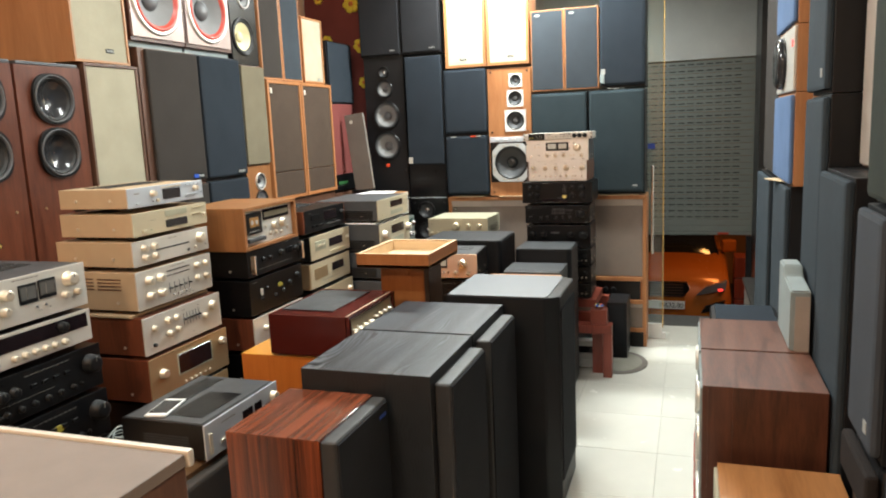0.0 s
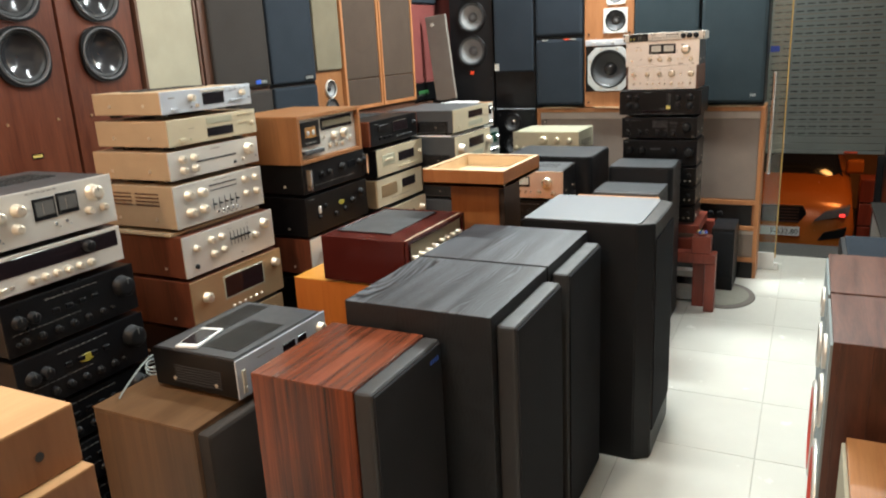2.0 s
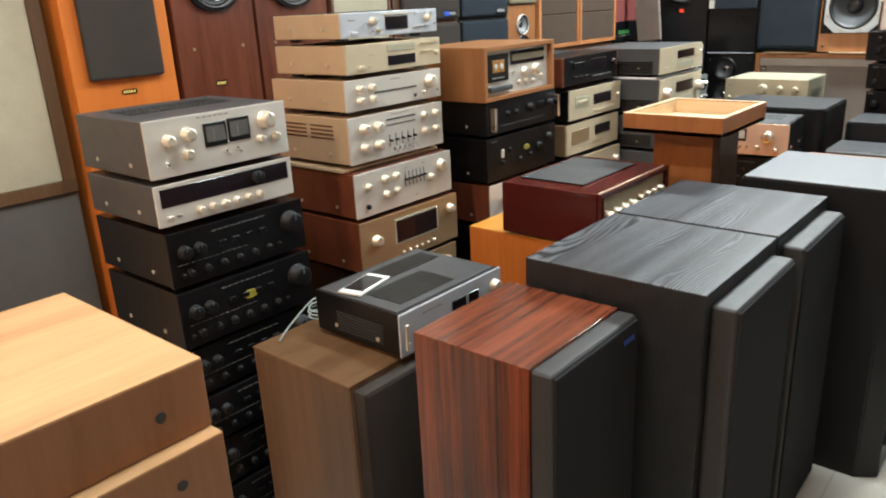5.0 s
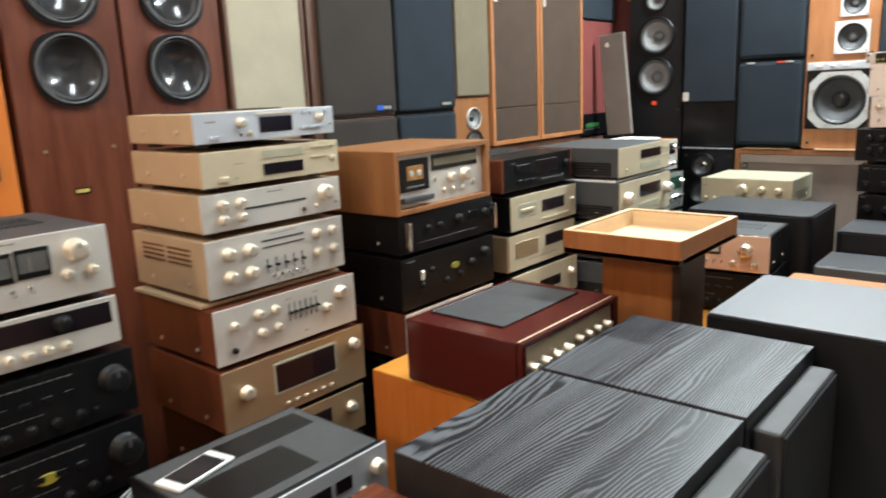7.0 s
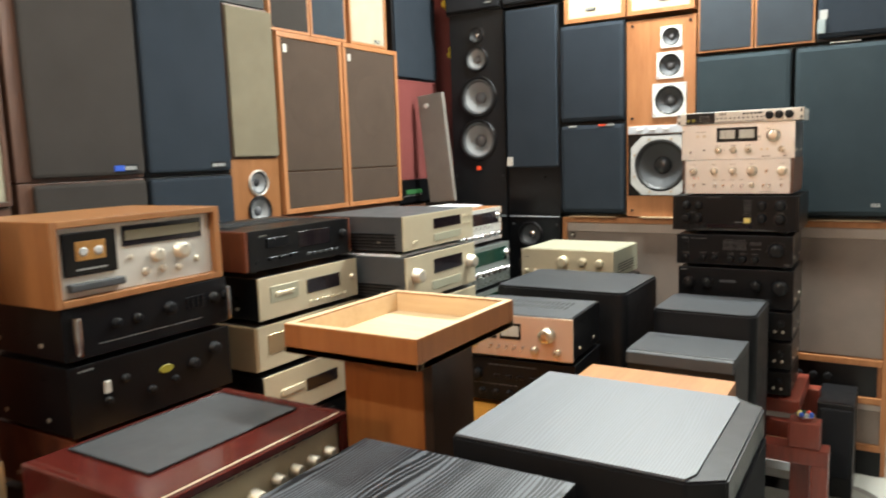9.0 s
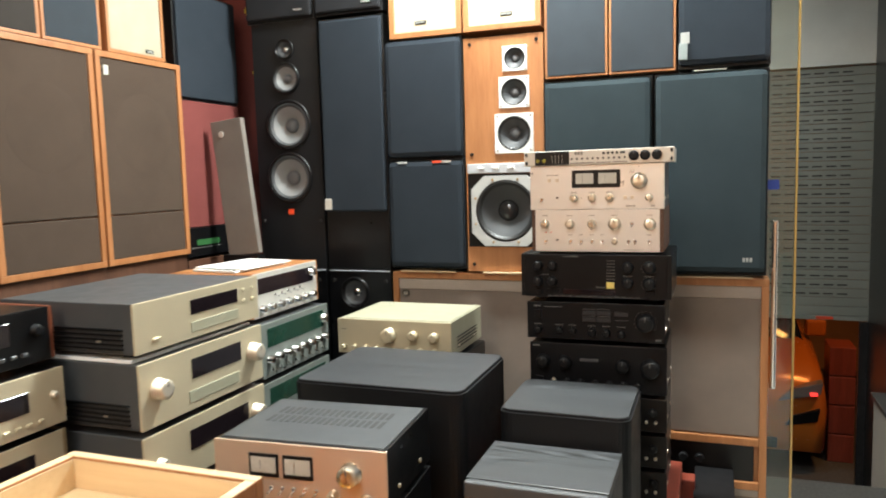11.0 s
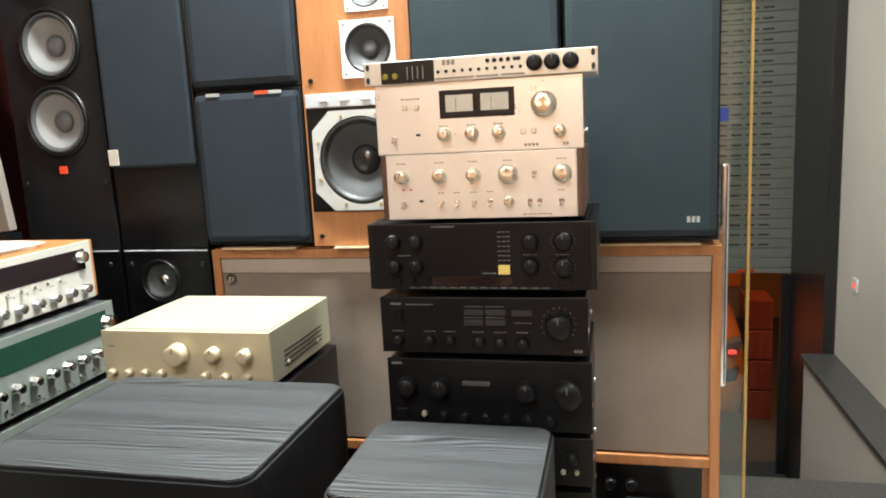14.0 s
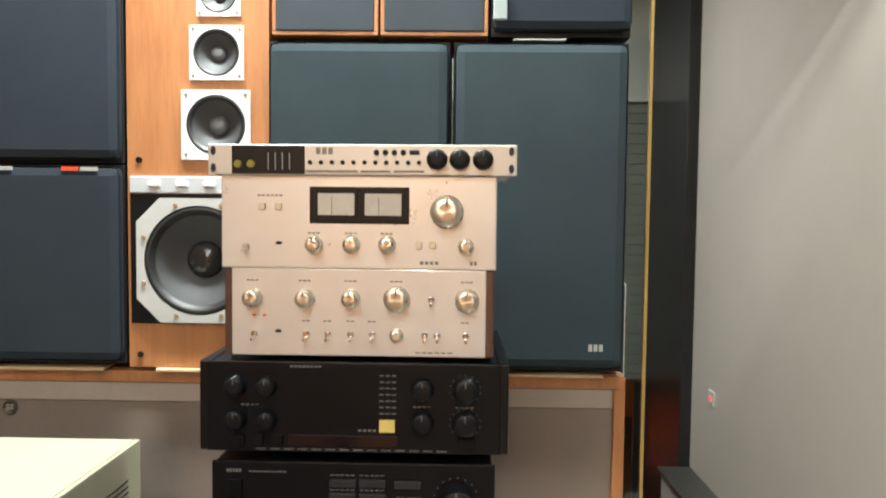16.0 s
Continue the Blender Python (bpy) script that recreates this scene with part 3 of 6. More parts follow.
def black_amp(m, w, h, d, seed, group="stacked hi-fi components", label="black stereo amplifier with rows of knobs"):
    rnd = random.Random(seed)
    it = [("kb", 0.1, 0.62, h * 0.11), ("kb", 0.2, 0.62, h * 0.1), ("kb", 0.88, 0.6, h * 0.19), ("t", 0.5, 0.86, w * 0.4, 0.003, 9), ("t", 0.3, 0.4, w * 0.5, 0.002, 12)]
    it += row("kb", 0.12, 0.7, 0.22, 6, h * 0.065) + row("b", 0.36, 0.66, 0.6, 4, w * 0.05, h * 0.08, BLACKMETAL)
    it += [("kb", 0.06 + 0.02 * rnd.random(), 0.2, 0.006), ("kb", 0.78, 0.22, 0.007)]
    return component(m, w, h, d, label, BLACKSATIN, BLACKMETAL if seed % 2 else BLACKSATIN, it, group, name="amplifier", mark=MARKDIM)


# ---- the setting ----
def wall(name, x0, y0, z0, x1, y1, z1, material, label):
    return setting(name, box(x0, y0, z0, x1, y1, z1, 0), material, label, "wall")


wall("wall_west", -2.85, -1.9, -0.2, -2.68, 6.32, 3.3, PEACHWALL, "peach painted plaster side wall of the shop")
wall("wall_south", -2.68, -2.05, -0.2, 1.2, -1.9, 3.3, PEACHWALL, "plain painted wall closing the shop")
wall("wall_east", 1.2, -1.9, -0.2, 1.36, 6.4, 3.3, WHITEWALL, "white painted plaster side wall of the shop")
wall("wall_entrance_east", 1.2, 6.4, -1.5, 1.36, 9.95, 3.3, WHITEWALL, "white plaster wall beside the entrance")
wall("wall_entrance_west", -2.85, 6.32, -1.5, -2.7, 9.95, 3.3, WHITEWALL, "plain wall closing the entrance bay")
wall("wall_plinth_east", 1.025, 6.93, -1.5, 1.2, 8.65, FLOOR - 0.03, WHITEWALL, "white plaster wall below the granite ledge")
setting("ledge", box(1.0, 6.93, FLOOR - 0.03, 1.2, 8.65, FLOOR, 0.003), GRANITE, "dark granite ledge along the white wall", "ledge")
setting("threshold", box(-2.7, 6.58, FLOOR - 0.03, 1.2, 6.926, FLOOR + 0.002, 0.003), GRANITE, "dark granite threshold strip at the entrance", "threshold")
wall("wall_step_face", -2.7, 6.6, -1.5, 1.2, 6.89, FLOOR - 0.034, GRANITE, "granite riser below the threshold")
setting("ceiling", box(-2.85, -2.05, 3.3, 1.36, 9.95, 3.42, 0), CEILINGPAINT, "plain white painted ceiling", "ceiling")
setting("ground", box(-60, 6.895, -1.5, 60, 120, -1.4, 0), ASPHALT, "dark asphalt street outside", "ground")
setting("lintel", box(-2.68, 6.14, 2.72, 0.27, 6.3, 3.3, 0.004), WHITEWALL, "white beam above the glass front", "lintel")
setting("trim_lintel", box(0.272, 6.14, 2.75, 1.2, 6.3, 3.3, 0.004), PILLARSTONE, "dark beam above the doorway", "lintel")
setting("pillar", box(1.13, 8.66, -1.5, 1.2, 8.98, 3.3, 0.004), PILLARSTONE, "polished black granite pillar at the shutter", "pillar")
setting("wall_cladding", box(1.16, 8.983, -1.5, 1.1985, 9.69, 3.3, 0.002), PILLARSTONE, "black granite cladding beside the shutter", "wall")

floor = setting("floor", box(-2.68, -1.9, -0.2, 1.2, 6.58, FLOOR - 0.004, 0), GROUT, "cream glossy ceramic tile floor", "floor")

# glass front and door
front = thing("window_1", pose(0, 6.2, FLOOR), "large fixed glass shop front behind the speakers", "window", kind="structure")
part("pane", box(-2.66, 0, 0.02, 0.10, 0.012, 2.81, 0.001, 1), GLASS, front).visible_shadow = False
part("bottom_rail", box(-2.66, -0.01, 0.0, 0.10, 0.022, 0.06, 0.002), SILVER, front)
gdoor = thing("door_1", pose(0, 6.17, 0), "frameless green glass door with a steel bar handle", "glass door", kind="structure")
part("pane", box(0.105, 0, 0.02, 0.262, 0.012, 2.74, 0.001, 1), GLASS, gdoor).visible_shadow = False
part("glass_edge", box(0.2625, -0.002, 0.02, 0.2715, 0.014, 2.74, 0.001, 1), GLASSEDGE, gdoor, "yellowish polished glass edge")
part("bottom_patch", box(0.105, -0.008, FLOOR + 0.005, 0.262, 0.02, 0.055, 0.003), SHUTTERBOX, gdoor, "pale metal patch fitting")
part("pivot", box(0.264, -0.01, FLOOR + 0.003, 0.292, 0.022, -0.015, 0.006), WHITEPAINT, gdoor)
hd = part("handle", box(0.178, -0.065, 0.62, 0.200, -0.043, 1.30, 0.008, 3), CHROME, gdoor, "long polished steel bar handle")
for hz in (0.72, 1.2):
    part("handle_post", box(0.183, -0.045, hz - 0.008, 0.195, 0.002, hz + 0.008, 0.003), CHROME, hd)
part("sticker", box(0.15, -0.002, 1.42, 0.205, 0.0, 1.46, 0), BLUETAPE, gdoor, "blue sticker")

# roller shutter, half raised
shutter = thing("roller_shutter", pose(0, 9.76, 0), "half-raised grey steel roller shutter with slotted slats", "roller shutter", kind="structure")
slat = box(-2.69, -0.012, 0.002, 1.197, 0.012, 0.0745, 0.005, 2)
first = part("slat", slat, SHUTTER, shutter)
sl = bmesh.new()
for k in range(35):
    sx0 = -2.6 + 0.104 * k
    add_box(sl, sx0, -0.0135, 0.024, sx0 + 0.075, -0.0115, 0.036)
slots = bpy.data.meshes.new("slots")
sl.to_mesh(slots)
sl.free()
slots.materials.append(SLOT)
for k in range(27):
    ob = first if k == 0 else new("slat", first.data)
    ob.parent = shutter
    ob.location.z = 0.26 + 0.0757 * k
    if k > 1:
        so = new("slots", slots)
        so.parent = ob
part("bottom_bar", box(-2.69, -0.018, 0.22, 1.197, 0.018, 0.258, 0.003), SHUTTER, shutter)
part("shutter_box", box(-2.69, -0.05, 2.31, 1.197, 0.25, 3.28, 0.006), SHUTTERBOX, shutter, "pale shutter housing")
part("pull_tab", box(0.78, -0.024, 0.225, 0.91, -0.017, 0.25, 0.002), REDBADGE, shutter)
setting("trim", box(1.1, 9.7, -1.4, 1.198, 9.74, 0.215, 0.003), PILLARSTONE, "black guide post under the shutter", "guide post")

# ceiling lamps
for tx, ty, tz in TUBES:
    hl = {2: 0.5, 3: 0.35}.get(TUBES.index((tx, ty, tz)), 0.6)
    fx = thing("ceiling_light", pose(tx, ty, tz + 0.04), "long white ceiling tube light", "ceiling light", "ceiling lights")
    part("housing", box(-hl - 0.02, -0.09, 0.01, hl + 0.02, 0.09, 3.3 - tz - 0.04, 0.01), WHITEPAINT, fx)
    part("diffuser", box(-hl, -0.08, 0.0, hl, 0.08, 0.012, 0.004), DIFFUSER, fx)
# Added fixture around the entrance fill lamp, out of view.
fx = thing("ceiling_light", pose(-0.5, 8.1, 3.2), "added tube fixture of the entrance fill lamp", "ceiling light", "ceiling lights")
part("housing", box(-0.47, -0.09, 0.01, 0.47, 0.09, 0.1, 0.01), WHITEPAINT, fx)
part("diffuser", box(-0.45, -0.08, 0.0, 0.45, 0.08, 0.012, 0.004), DIFFUSER, fx)
fx = thing("ceiling_light", pose(-0.75, -0.9, 3.2), "square warm ceiling light", "ceiling light", "ceiling lights")
part("housing", box(-0.28, -0.28, 0.0, 0.28, 0.28, 0.1, 0.01), WHITEPAINT, fx)
part("diffuser", box(-0.25, -0.25, -0.012, 0.25, 0.25, 0.002, 0.005), WARMDIFFUSER, fx)

# ---- back row against the glass, fronts at y = 5.9 ----
YB = 5.9


def back(x0, x1, z0, y=YB):
    return pose((x0 + x1) / 2, y, z0)


TOWERS = "black tower speakers in the corner"
s = speaker(back(-2.045, -1.70, 1.102), 0.34, 1.12, 0.28, "black tower speaker with four bare drivers", BLACKVINYL, group=TOWERS, holes=[(0.002, 0.998, 0.04), (0.002, 0.868, 0.062), (0.006, 0.658, 0.102), (0.0, 0.418, 0.104)])
for x, u, r, st in ((0.002, 0.998, 0.042, "horn"), (0.002, 0.868, 0.064, "grey"), (0.006, 0.658, 0.104, "grey"), (0.0, 0.418, 0.106, "grey")):
    driver(s, x, u, r, 0, st)
part("badge", box(-0.018, -0.003, 0.25, 0.012, 0.001, 0.275, 0.001, 1), REDBADGE, s, "small orange-red square badge")
for sx in (-0.15, 0.15):
    part("peg", lathe([(0.008, 0), (0.007, -0.006)], sx, 0.22, 10), RUBBER, s)
s = speaker(back(-1.692, -1.378, 1.102), 0.31, 1.11, 0.28, "tall black speaker with a cloth grille above a gloss base", BLACKSATIN, group=TOWERS)
grille(s, -0.15, 0.26, 0.15, 1.10, NAVY, 0.02, 0.01)
part("badge", box(-0.15, -0.024, 0.27, -0.115, -0.019, 0.32, 0.001, 1), SILVER, s, "small silver tag")
for x0, x1 in ((-2.045, -1.70), (-1.692, -1.378)):
    s = speaker(back(x0, x1, 0), x1 - x0 - 0.005, 1.1, 0.28, "black floor speaker with a small round tweeter", BLACKSATIN, group=TOWERS, holes=[(-0.025, 0.995, 0.063), (-0.03, 0.83, 0.063)])
    for x, u in ((-0.025, 0.995), (-0.03, 0.83)):
        driver(s, x, u, 0.065, 0, "horn")
    for sx in (-0.13, 0.13):
        part("peg", lathe([(0.008, 0), (0.007, -0.006)], sx, 1.05, 10), RUBBER, s)
    # Silver strip added to draw the reflected line at the joint.
    part("edge_strip", box(-(x1 - x0) / 2 + 0.006, -0.004, 1.092, (x1 - x0) / 2 - 0.006, -0.0005, 1.0965, 0.001, 1), SILVERCOOL, s, "thin strip standing in for the reflection along the top")
for x0, x1 in ((-2.065, -1.712), (-1.708, -1.378)):
    s = speaker(back(x0, x1, 2.224), x1 - x0 - 0.004, 0.62, 0.28, "black box speaker with a cloth grille on top of a tower", BLACKVINYL, group="black box speakers on the towers")
    grille(s, -(x1 - x0) / 2 + 0.008, 0.01, (x1 - x0) / 2 - 0.008, 0.61, BLACKCLOTH, 0.02, 0.01)
    badge(s, (x1 - x0) / 2 - 0.07, 0.04, 0.05, 0.016, -0.02)
for z0, h in ((1.112, 0.47), (1.584, 0.505)):
    s = speaker(back(-1.372, -1.022, z0), 0.345, h, 0.3, "navy-black bookshelf speaker with a moulded cloth front", BLACKVINYL, group="pair of navy-black bookshelf speakers")
    grille(s, -0.17, 0.008, 0.17, h - 0.006, NAVY, 0.028, 0.022)
    if z0 < 1.3:
        for bx, mt in ((-0.1, MARK), (0.06, REDBADGE), (0.1, MARK)):
            badge(s, bx, h - 0.012, 0.045, 0.009, -0.028, mt, True)
FOUR = [(0.051, 0.872, 0.045, "square"), (0.046, 0.738, 0.056, "square"), (0.044, 0.572, 0.072, "square")]
s = speaker(back(-1.018, -0.684, 1.104), 0.334, 0.965, 0.3, "orange-brown teak four-way speaker with bare square drivers", TEAK, TEAKTOP, holes=[a[:3] for a in FOUR] + [(0.004, 0.255, 0.133)])
for x, z, r, st in FOUR:
    driver(s, x, z, r, 0, st)
part("woofer_plate", plate(rect(-0.16, 0.105, 0.164, 0.41), [(0.004, 0.255, 0.136)], -0.004, 0.0, 36), BLACKSATIN, s, "black woofer mounting plate")
driver(s, 0.004, 0.255, 0.133, -0.004, "octagon")
part("control_strip", box(-0.16, -0.008, 0.412, 0.164, 0.0, 0.452, 0.003), SILVERCOOL, s, "grey control strip")
for bx in (-0.1, -0.035, 0.03):
    part("level_switch", box(bx - 0.014, -0.016, 0.428, bx + 0.014, -0.006, 0.439, 0.002), WHITEPAINT, s)
for bx, bz in ((-0.14, 0.49), (0.14, 0.49), (-0.14, 0.03), (0.14, 0.03), (-0.14, 0.94), (0.14, 0.94)):
    part("peg_socket", lathe([(0.008, 0), (0.007, -0.004)], bx, bz, 10), BLACKSATIN, s)
for x0, x1 in ((-1.345, -1.022), (-1.014, -0.69)):
    s = framed(back(x0, x1, 2.094), x1 - x0, 0.62, 0.3, "teak box speaker with a lamp-lit cream cloth grille", TEAK, CREAMLIT, 0.022, group="pair of cream grille speakers on top")
    badge(s, 0.02 if x0 > -1.2 else -0.02, 0.06, 0.05, 0.014, -0.006)
for x0, x1 in ((-0.674, -0.43), (-0.424, -0.178)):
    s = framed(back(x0, x1, 1.882), x1 - x0, 0.58, 0.24, "small teak speaker with a dark slate grille", TEAK, SLATEDARK, 0.009, 0.014, group="pair of small slate grille speakers")
    badge(s, -0.07, 0.545, 0.035, 0.014, -0.014, MARK, True)
s = speaker(back(-0.172, 0.15, 1.882), 0.32, 0.78, 0.3, "large navy box speaker on top of the stack", BLACKVINYL)
grille(s, -0.158, 0.01, 0.158, 0.77, NAVY, 0.03, 0.02)
part("badge", box(-0.15, -0.033, 0.09, -0.118, -0.03, 0.13, 0.001, 1), MARK, s)
part("grille_clip", box(-0.156, -0.04, 0.03, -0.125, -0.028, 0.09, 0.003), PALEGREY, s)
JV = "pair of large dark slate speakers"
for x0, x1 in ((-0.682, -0.262), (-0.256, 0.146)):
    s = speaker(back(x0, x1, 1.108), x1 - x0, 0.762, 0.3, "large speaker with a dark blue-green cloth front", BLACKVINYL, group=JV)
    w = (x1 - x0) / 2
    grille(s, -w + 0.004, 0.012, w - 0.004, 0.756, cloth("slate_green_grille", (0.031, 0.043, 0.049)) if x0 < -0.5 else bpy.data.materials["slate_green_grille"], 0.03, 0.022)
    if x0 > -0.5:
        part("badge", bars(0.135, 0.062, 0.036, 0.016, 3, -0.03), MARK, s, "small silver three-letter badge as bars")
s = thing("paper_note", pose(-0.06, 5.88, 1.8715), "white paper slip on the speaker top", "paper")
part("sheet", box(-0.06, 0, 0, 0.06, 0.2, 0.003, 0.001), PAPER, s)
for sx, w in ((-1.2, 0.25), (-0.8, 0.3), (-0.05, 0.3)):
    s = thing("cardboard_sheet", pose(sx, 5.905, 1.0965), "thin brown cardboard sheet between speakers", "cardboard", "cardboard sheets")
    part("sheet", box(-w / 2, -0.02, 0, w / 2, 0.22, 0.006, 0.001), CARD, s)

TAN = "pair of wide teak floor speakers"
for x0, x1 in ((-1.376, -0.612), (-0.605, 0.158)):
    w, y = x1 - x0, 5.93
    s = speaker(pose((x0 + x1) / 2, y, 0), w, 1.093, 0.26, "wide teak floor speaker with taupe cloth panels", TEAK, TEAKTOP, group=TAN)
    h = w / 2
    part("frame_rail", box(-h, -0.022, 1.065, h, 0, 1.093, 0.003), TEAK, s)
    for sx in (-1, 1):
        a, b = sorted((sx * h, sx * (h - 0.027)))
        part("frame_stile", box(a, -0.022, 0.05, b, 0, 1.065, 0.003), TEAK, s)
    part("frame_rail", box(-h + 0.027, -0.022, 0.445, h - 0.027, 0, 0.475, 0.003), TEAK, s)
    part("frame_rail", box(-h + 0.027, -0.022, 0.27, h - 0.027, 0, 0.3, 0.003), TEAK, s)
    part("frame_rail", box(-h + 0.027, -0.022, 0.05, h - 0.027, 0, 0.08, 0.003), TEAK, s)
    part("plinth", box(-h + 0.02, -0.006, FLOOR + 0.0005, h - 0.02, -0.0005, 0.049, 0.002), BLACKSATIN, s)
    grille(s, -h + 0.027, 0.48, h - 0.027, 1.017, TAUPE, 0.012, 0.004)
    grille(s, -h + 0.027, 1.017, h - 0.027, 1.064, TAUPELIGHT, 0.016, 0.004)
    grille(s, -h + 0.027, 0.082, h - 0.027, 0.24, TAUPE, 0.012, 0.004)
    grille(s, -h + 0.027, 0.24, h - 0.027, 0.268, TAUPELIGHT, 0.016, 0.004)
    cp = part("control_panel", box(-h + 0.045, -0.012, 0.302, h - 0.045, 0.0, 0.443, 0.003), BLACKSATIN, s, "black control panel")
    for kx in (0.02, 0.08, 0.14):
        part("level_knob", lathe([(0.018, -0.012), (0.016, -0.03), (0.012, -0.031)], kx, 0.38, 16), KNOBBLACK, cp)
    rb = part("round_badge", lathe([(0.018, -0.012), (0.018, -0.017), (0.0155, -0.0175), (0.0145, -0.014), (0.004, -0.0138)], -h + 0.058, 0.998, 24), DARKBADGE, s, "round dark bronze badge")
    part("badge_bar", bars(-h + 0.058, 0.998, 0.02, 0.004, 2, -0.0142, 2), KNOBSILVER, rb)

# ---- the centre stack on the red stool, fronts at y = 5.31 ----
ST = "centre stack of amplifiers"
YS = 5.31
t = component(pose(-0.386, YS - 0.01, 1.5335, 0, -0.25, 0), 0.466, 0.046, 0.2, "silver rack processor with three black knobs", SILVER, SILVER, [("p", 0.197, 0.5, 0.1105, 0.043, BLACKSATIN)], ST, name="rack_processor", feet=False, vents=False, screws=False)
for kx in (0.113, 0.147, 0.182):
    knob(t, kx, 0.024, 0.0145, 0.016, KNOBBLACK)
for k in range(11):
    part("button", lathe([(0.0035, -0.006), (0.003, -0.010)], -0.078 + k * 0.0164, 0.019, 10), KNOBBLACK, t)
for k in range(4):
    part("button", lathe([(0.0045, -0.006), (0.004, -0.010)], 0.022 + k * 0.0135, 0.034, 10), KNOBBLACK, t)
    part("fader_slot", box(-0.1415 + k * 0.0107, -0.0085, 0.008, -0.1403 + k * 0.0107, -0.007, 0.033, 0), MARK, t)
part("socket", box(0.072, -0.009, 0.031, 0.087, -0.006, 0.038, 0.001, 1), SLOT, t)
part("lettering_bar", bars(-0.055, 0.036, 0.028, 0.01, 3, -0.006), MARKDARK, t)
for bx0, bx1 in ((-0.085, -0.006), (-0.002, 0.043), (0.048, 0.094)):
    part("button_bar", box(bx0, -0.0075, 0.004, bx1, -0.0055, 0.0072, 0.0005, 1), MARKDARK, t)
for kx in (-0.187, -0.167):
    part("jack", lathe([(0.006, -0.0075), (0.006, -0.010), (0.0035, -0.0102)], kx, 0.016, 14), OLIVE, t)
for sx in (-1, 1):
    for z in (0.01, 0.036):
        part("rack_slot", lathe([(0.005, -0.0065), (0.005, -0.0072)], sx * 0.2245, z, 10, 1.4, 0.8), SLOT, t)

it = [("p", 0.503, 0.68, 0.152, 0.056, BLACKSATIN), ("m", 0.42, 0.68, 0.066, 0.05), ("m", 0.59, 0.68, 0.066, 0.05), ("k", 0.82, 0.62, 0.0235, 0.024), ("l", 0.09, 0.23), ("b", 0.15, 0.66, 0.01, 0.01, KNOBSILVER), ("b", 0.21, 0.66, 0.01, 0.01, KNOBSILVER), ("o", 0.21, 0.27, 0.005, SLOT),
      ("k", 0.34, 0.26, 0.0125), ("k", 0.475, 0.26, 0.0125), ("k", 0.605, 0.26, 0.0125), ("b", 0.72, 0.26, 0.01, 0.01, KNOBSILVER), ("b", 0.77, 0.26, 0.01, 0.01, KNOBSILVER), ("k", 0.89, 0.25, 0.0115),
      ("t", 0.76, 0.07, 0.03, 0.005, 4), ("t", 0.92, 0.07, 0.012, 0.006, 2), ("t", 0.18, 0.78, 0.04, 0.0025), ("t", 0.34, 0.38, 0.02, 0.0025, 3), ("t", 0.475, 0.38, 0.02, 0.0025, 3), ("t", 0.605, 0.38, 0.02, 0.0025, 3)]
component(pose(-0.392, YS, 1.3915), 0.42, 0.142, 0.3, "silver amplifier with two level meters and a big knob", GREYMETAL, PINKSILVER, it, ST, feet=False, kmat=KNOBSPUN)
it = [("k", 0.085, 0.66, 0.0135), ("k", 0.29, 0.66, 0.0135), ("k", 0.47, 0.66, 0.0135), ("k", 0.65, 0.66, 0.019, 0.02), ("k", 0.925, 0.65, 0.0175, 0.018), ("l", 0.785, 0.66), ("k", 0.65, 0.25, 0.0095), ("o", 0.185, 0.28, 0.005, SLOT), ("o", 0.09, 0.46, 0.003, REDBADGE), ("o", 0.13, 0.46, 0.003, REDBADGE)]
it += [("l", u, 0.25) for u in (0.09, 0.295, 0.38, 0.47, 0.555, 0.76, 0.81, 0.92)] + [("t", u, 0.86, 0.02, 0.0022, 3) for u in (0.085, 0.29, 0.47, 0.65, 0.925)] + [("t", u, 0.4, 0.014, 0.002, 2) for u in (0.295, 0.38, 0.47, 0.555, 0.92)] + [("t", 0.8, 0.05, 0.06, 0.002, 6)]
component(pose(-0.392, YS + 0.004, 1.256), 0.392, 0.135, 0.3, "silver control amplifier with many knobs and dark wood sides", GREYMETAL, PINKSILVER, it, ST, cheeks=DARKWOOD, feet=False, kmat=KNOBSPUN)
it = [("kb", u, v, 0.0155) for u in (0.1, 0.205) for v in (0.73, 0.36)] + [("kb", 0.735, v, 0.0165) for v in (0.72, 0.36)] + [("kb", 0.88, v, 0.0185) for v in (0.72, 0.35)]
it += [("t", 0.62, 0.86 - 0.07 * k, 0.028, 0.0018, 3) for k in range(8)] + [("p", 0.615, 0.3, 0.024, 0.02, YELLOW), ("p", 0.465, 0.13, 0.17, 0.018, DISPLAY), ("t", 0.34, 0.95, 0.05, 0.003, 8), ("t", 0.55, 0.25, 0.03, 0.003, 4)]
it += row("b", 0.11, 0.24, 0.13, 3, 0.018, 0.016, BLACKMETAL) + [("b", 0.885, 0.13, 0.026, 0.016, BLACKMETAL)] + [("t", u, 0.52, 0.03, 0.0018, 4) for u in (0.15, 0.735, 0.88)] + [("t", 0.5, 0.03, 0.3, 0.0018, 14)]
it += [("t", u + 0.052 * math.cos(a), v + 0.155 * math.sin(a), 0.002, 0.002, 1) for u, v in ((0.88, 0.72), (0.88, 0.35)) for a in [k * 0.45 - 0.7 for k in range(11)]]
component(pose(-0.398, YS - 0.006, 1.096), 0.452, 0.152, 0.32, "black amplifier with eight knobs and a yellow sticker", BLACKSATIN, BLACKMETAL, it, ST, cheeks=BLACKSATIN)
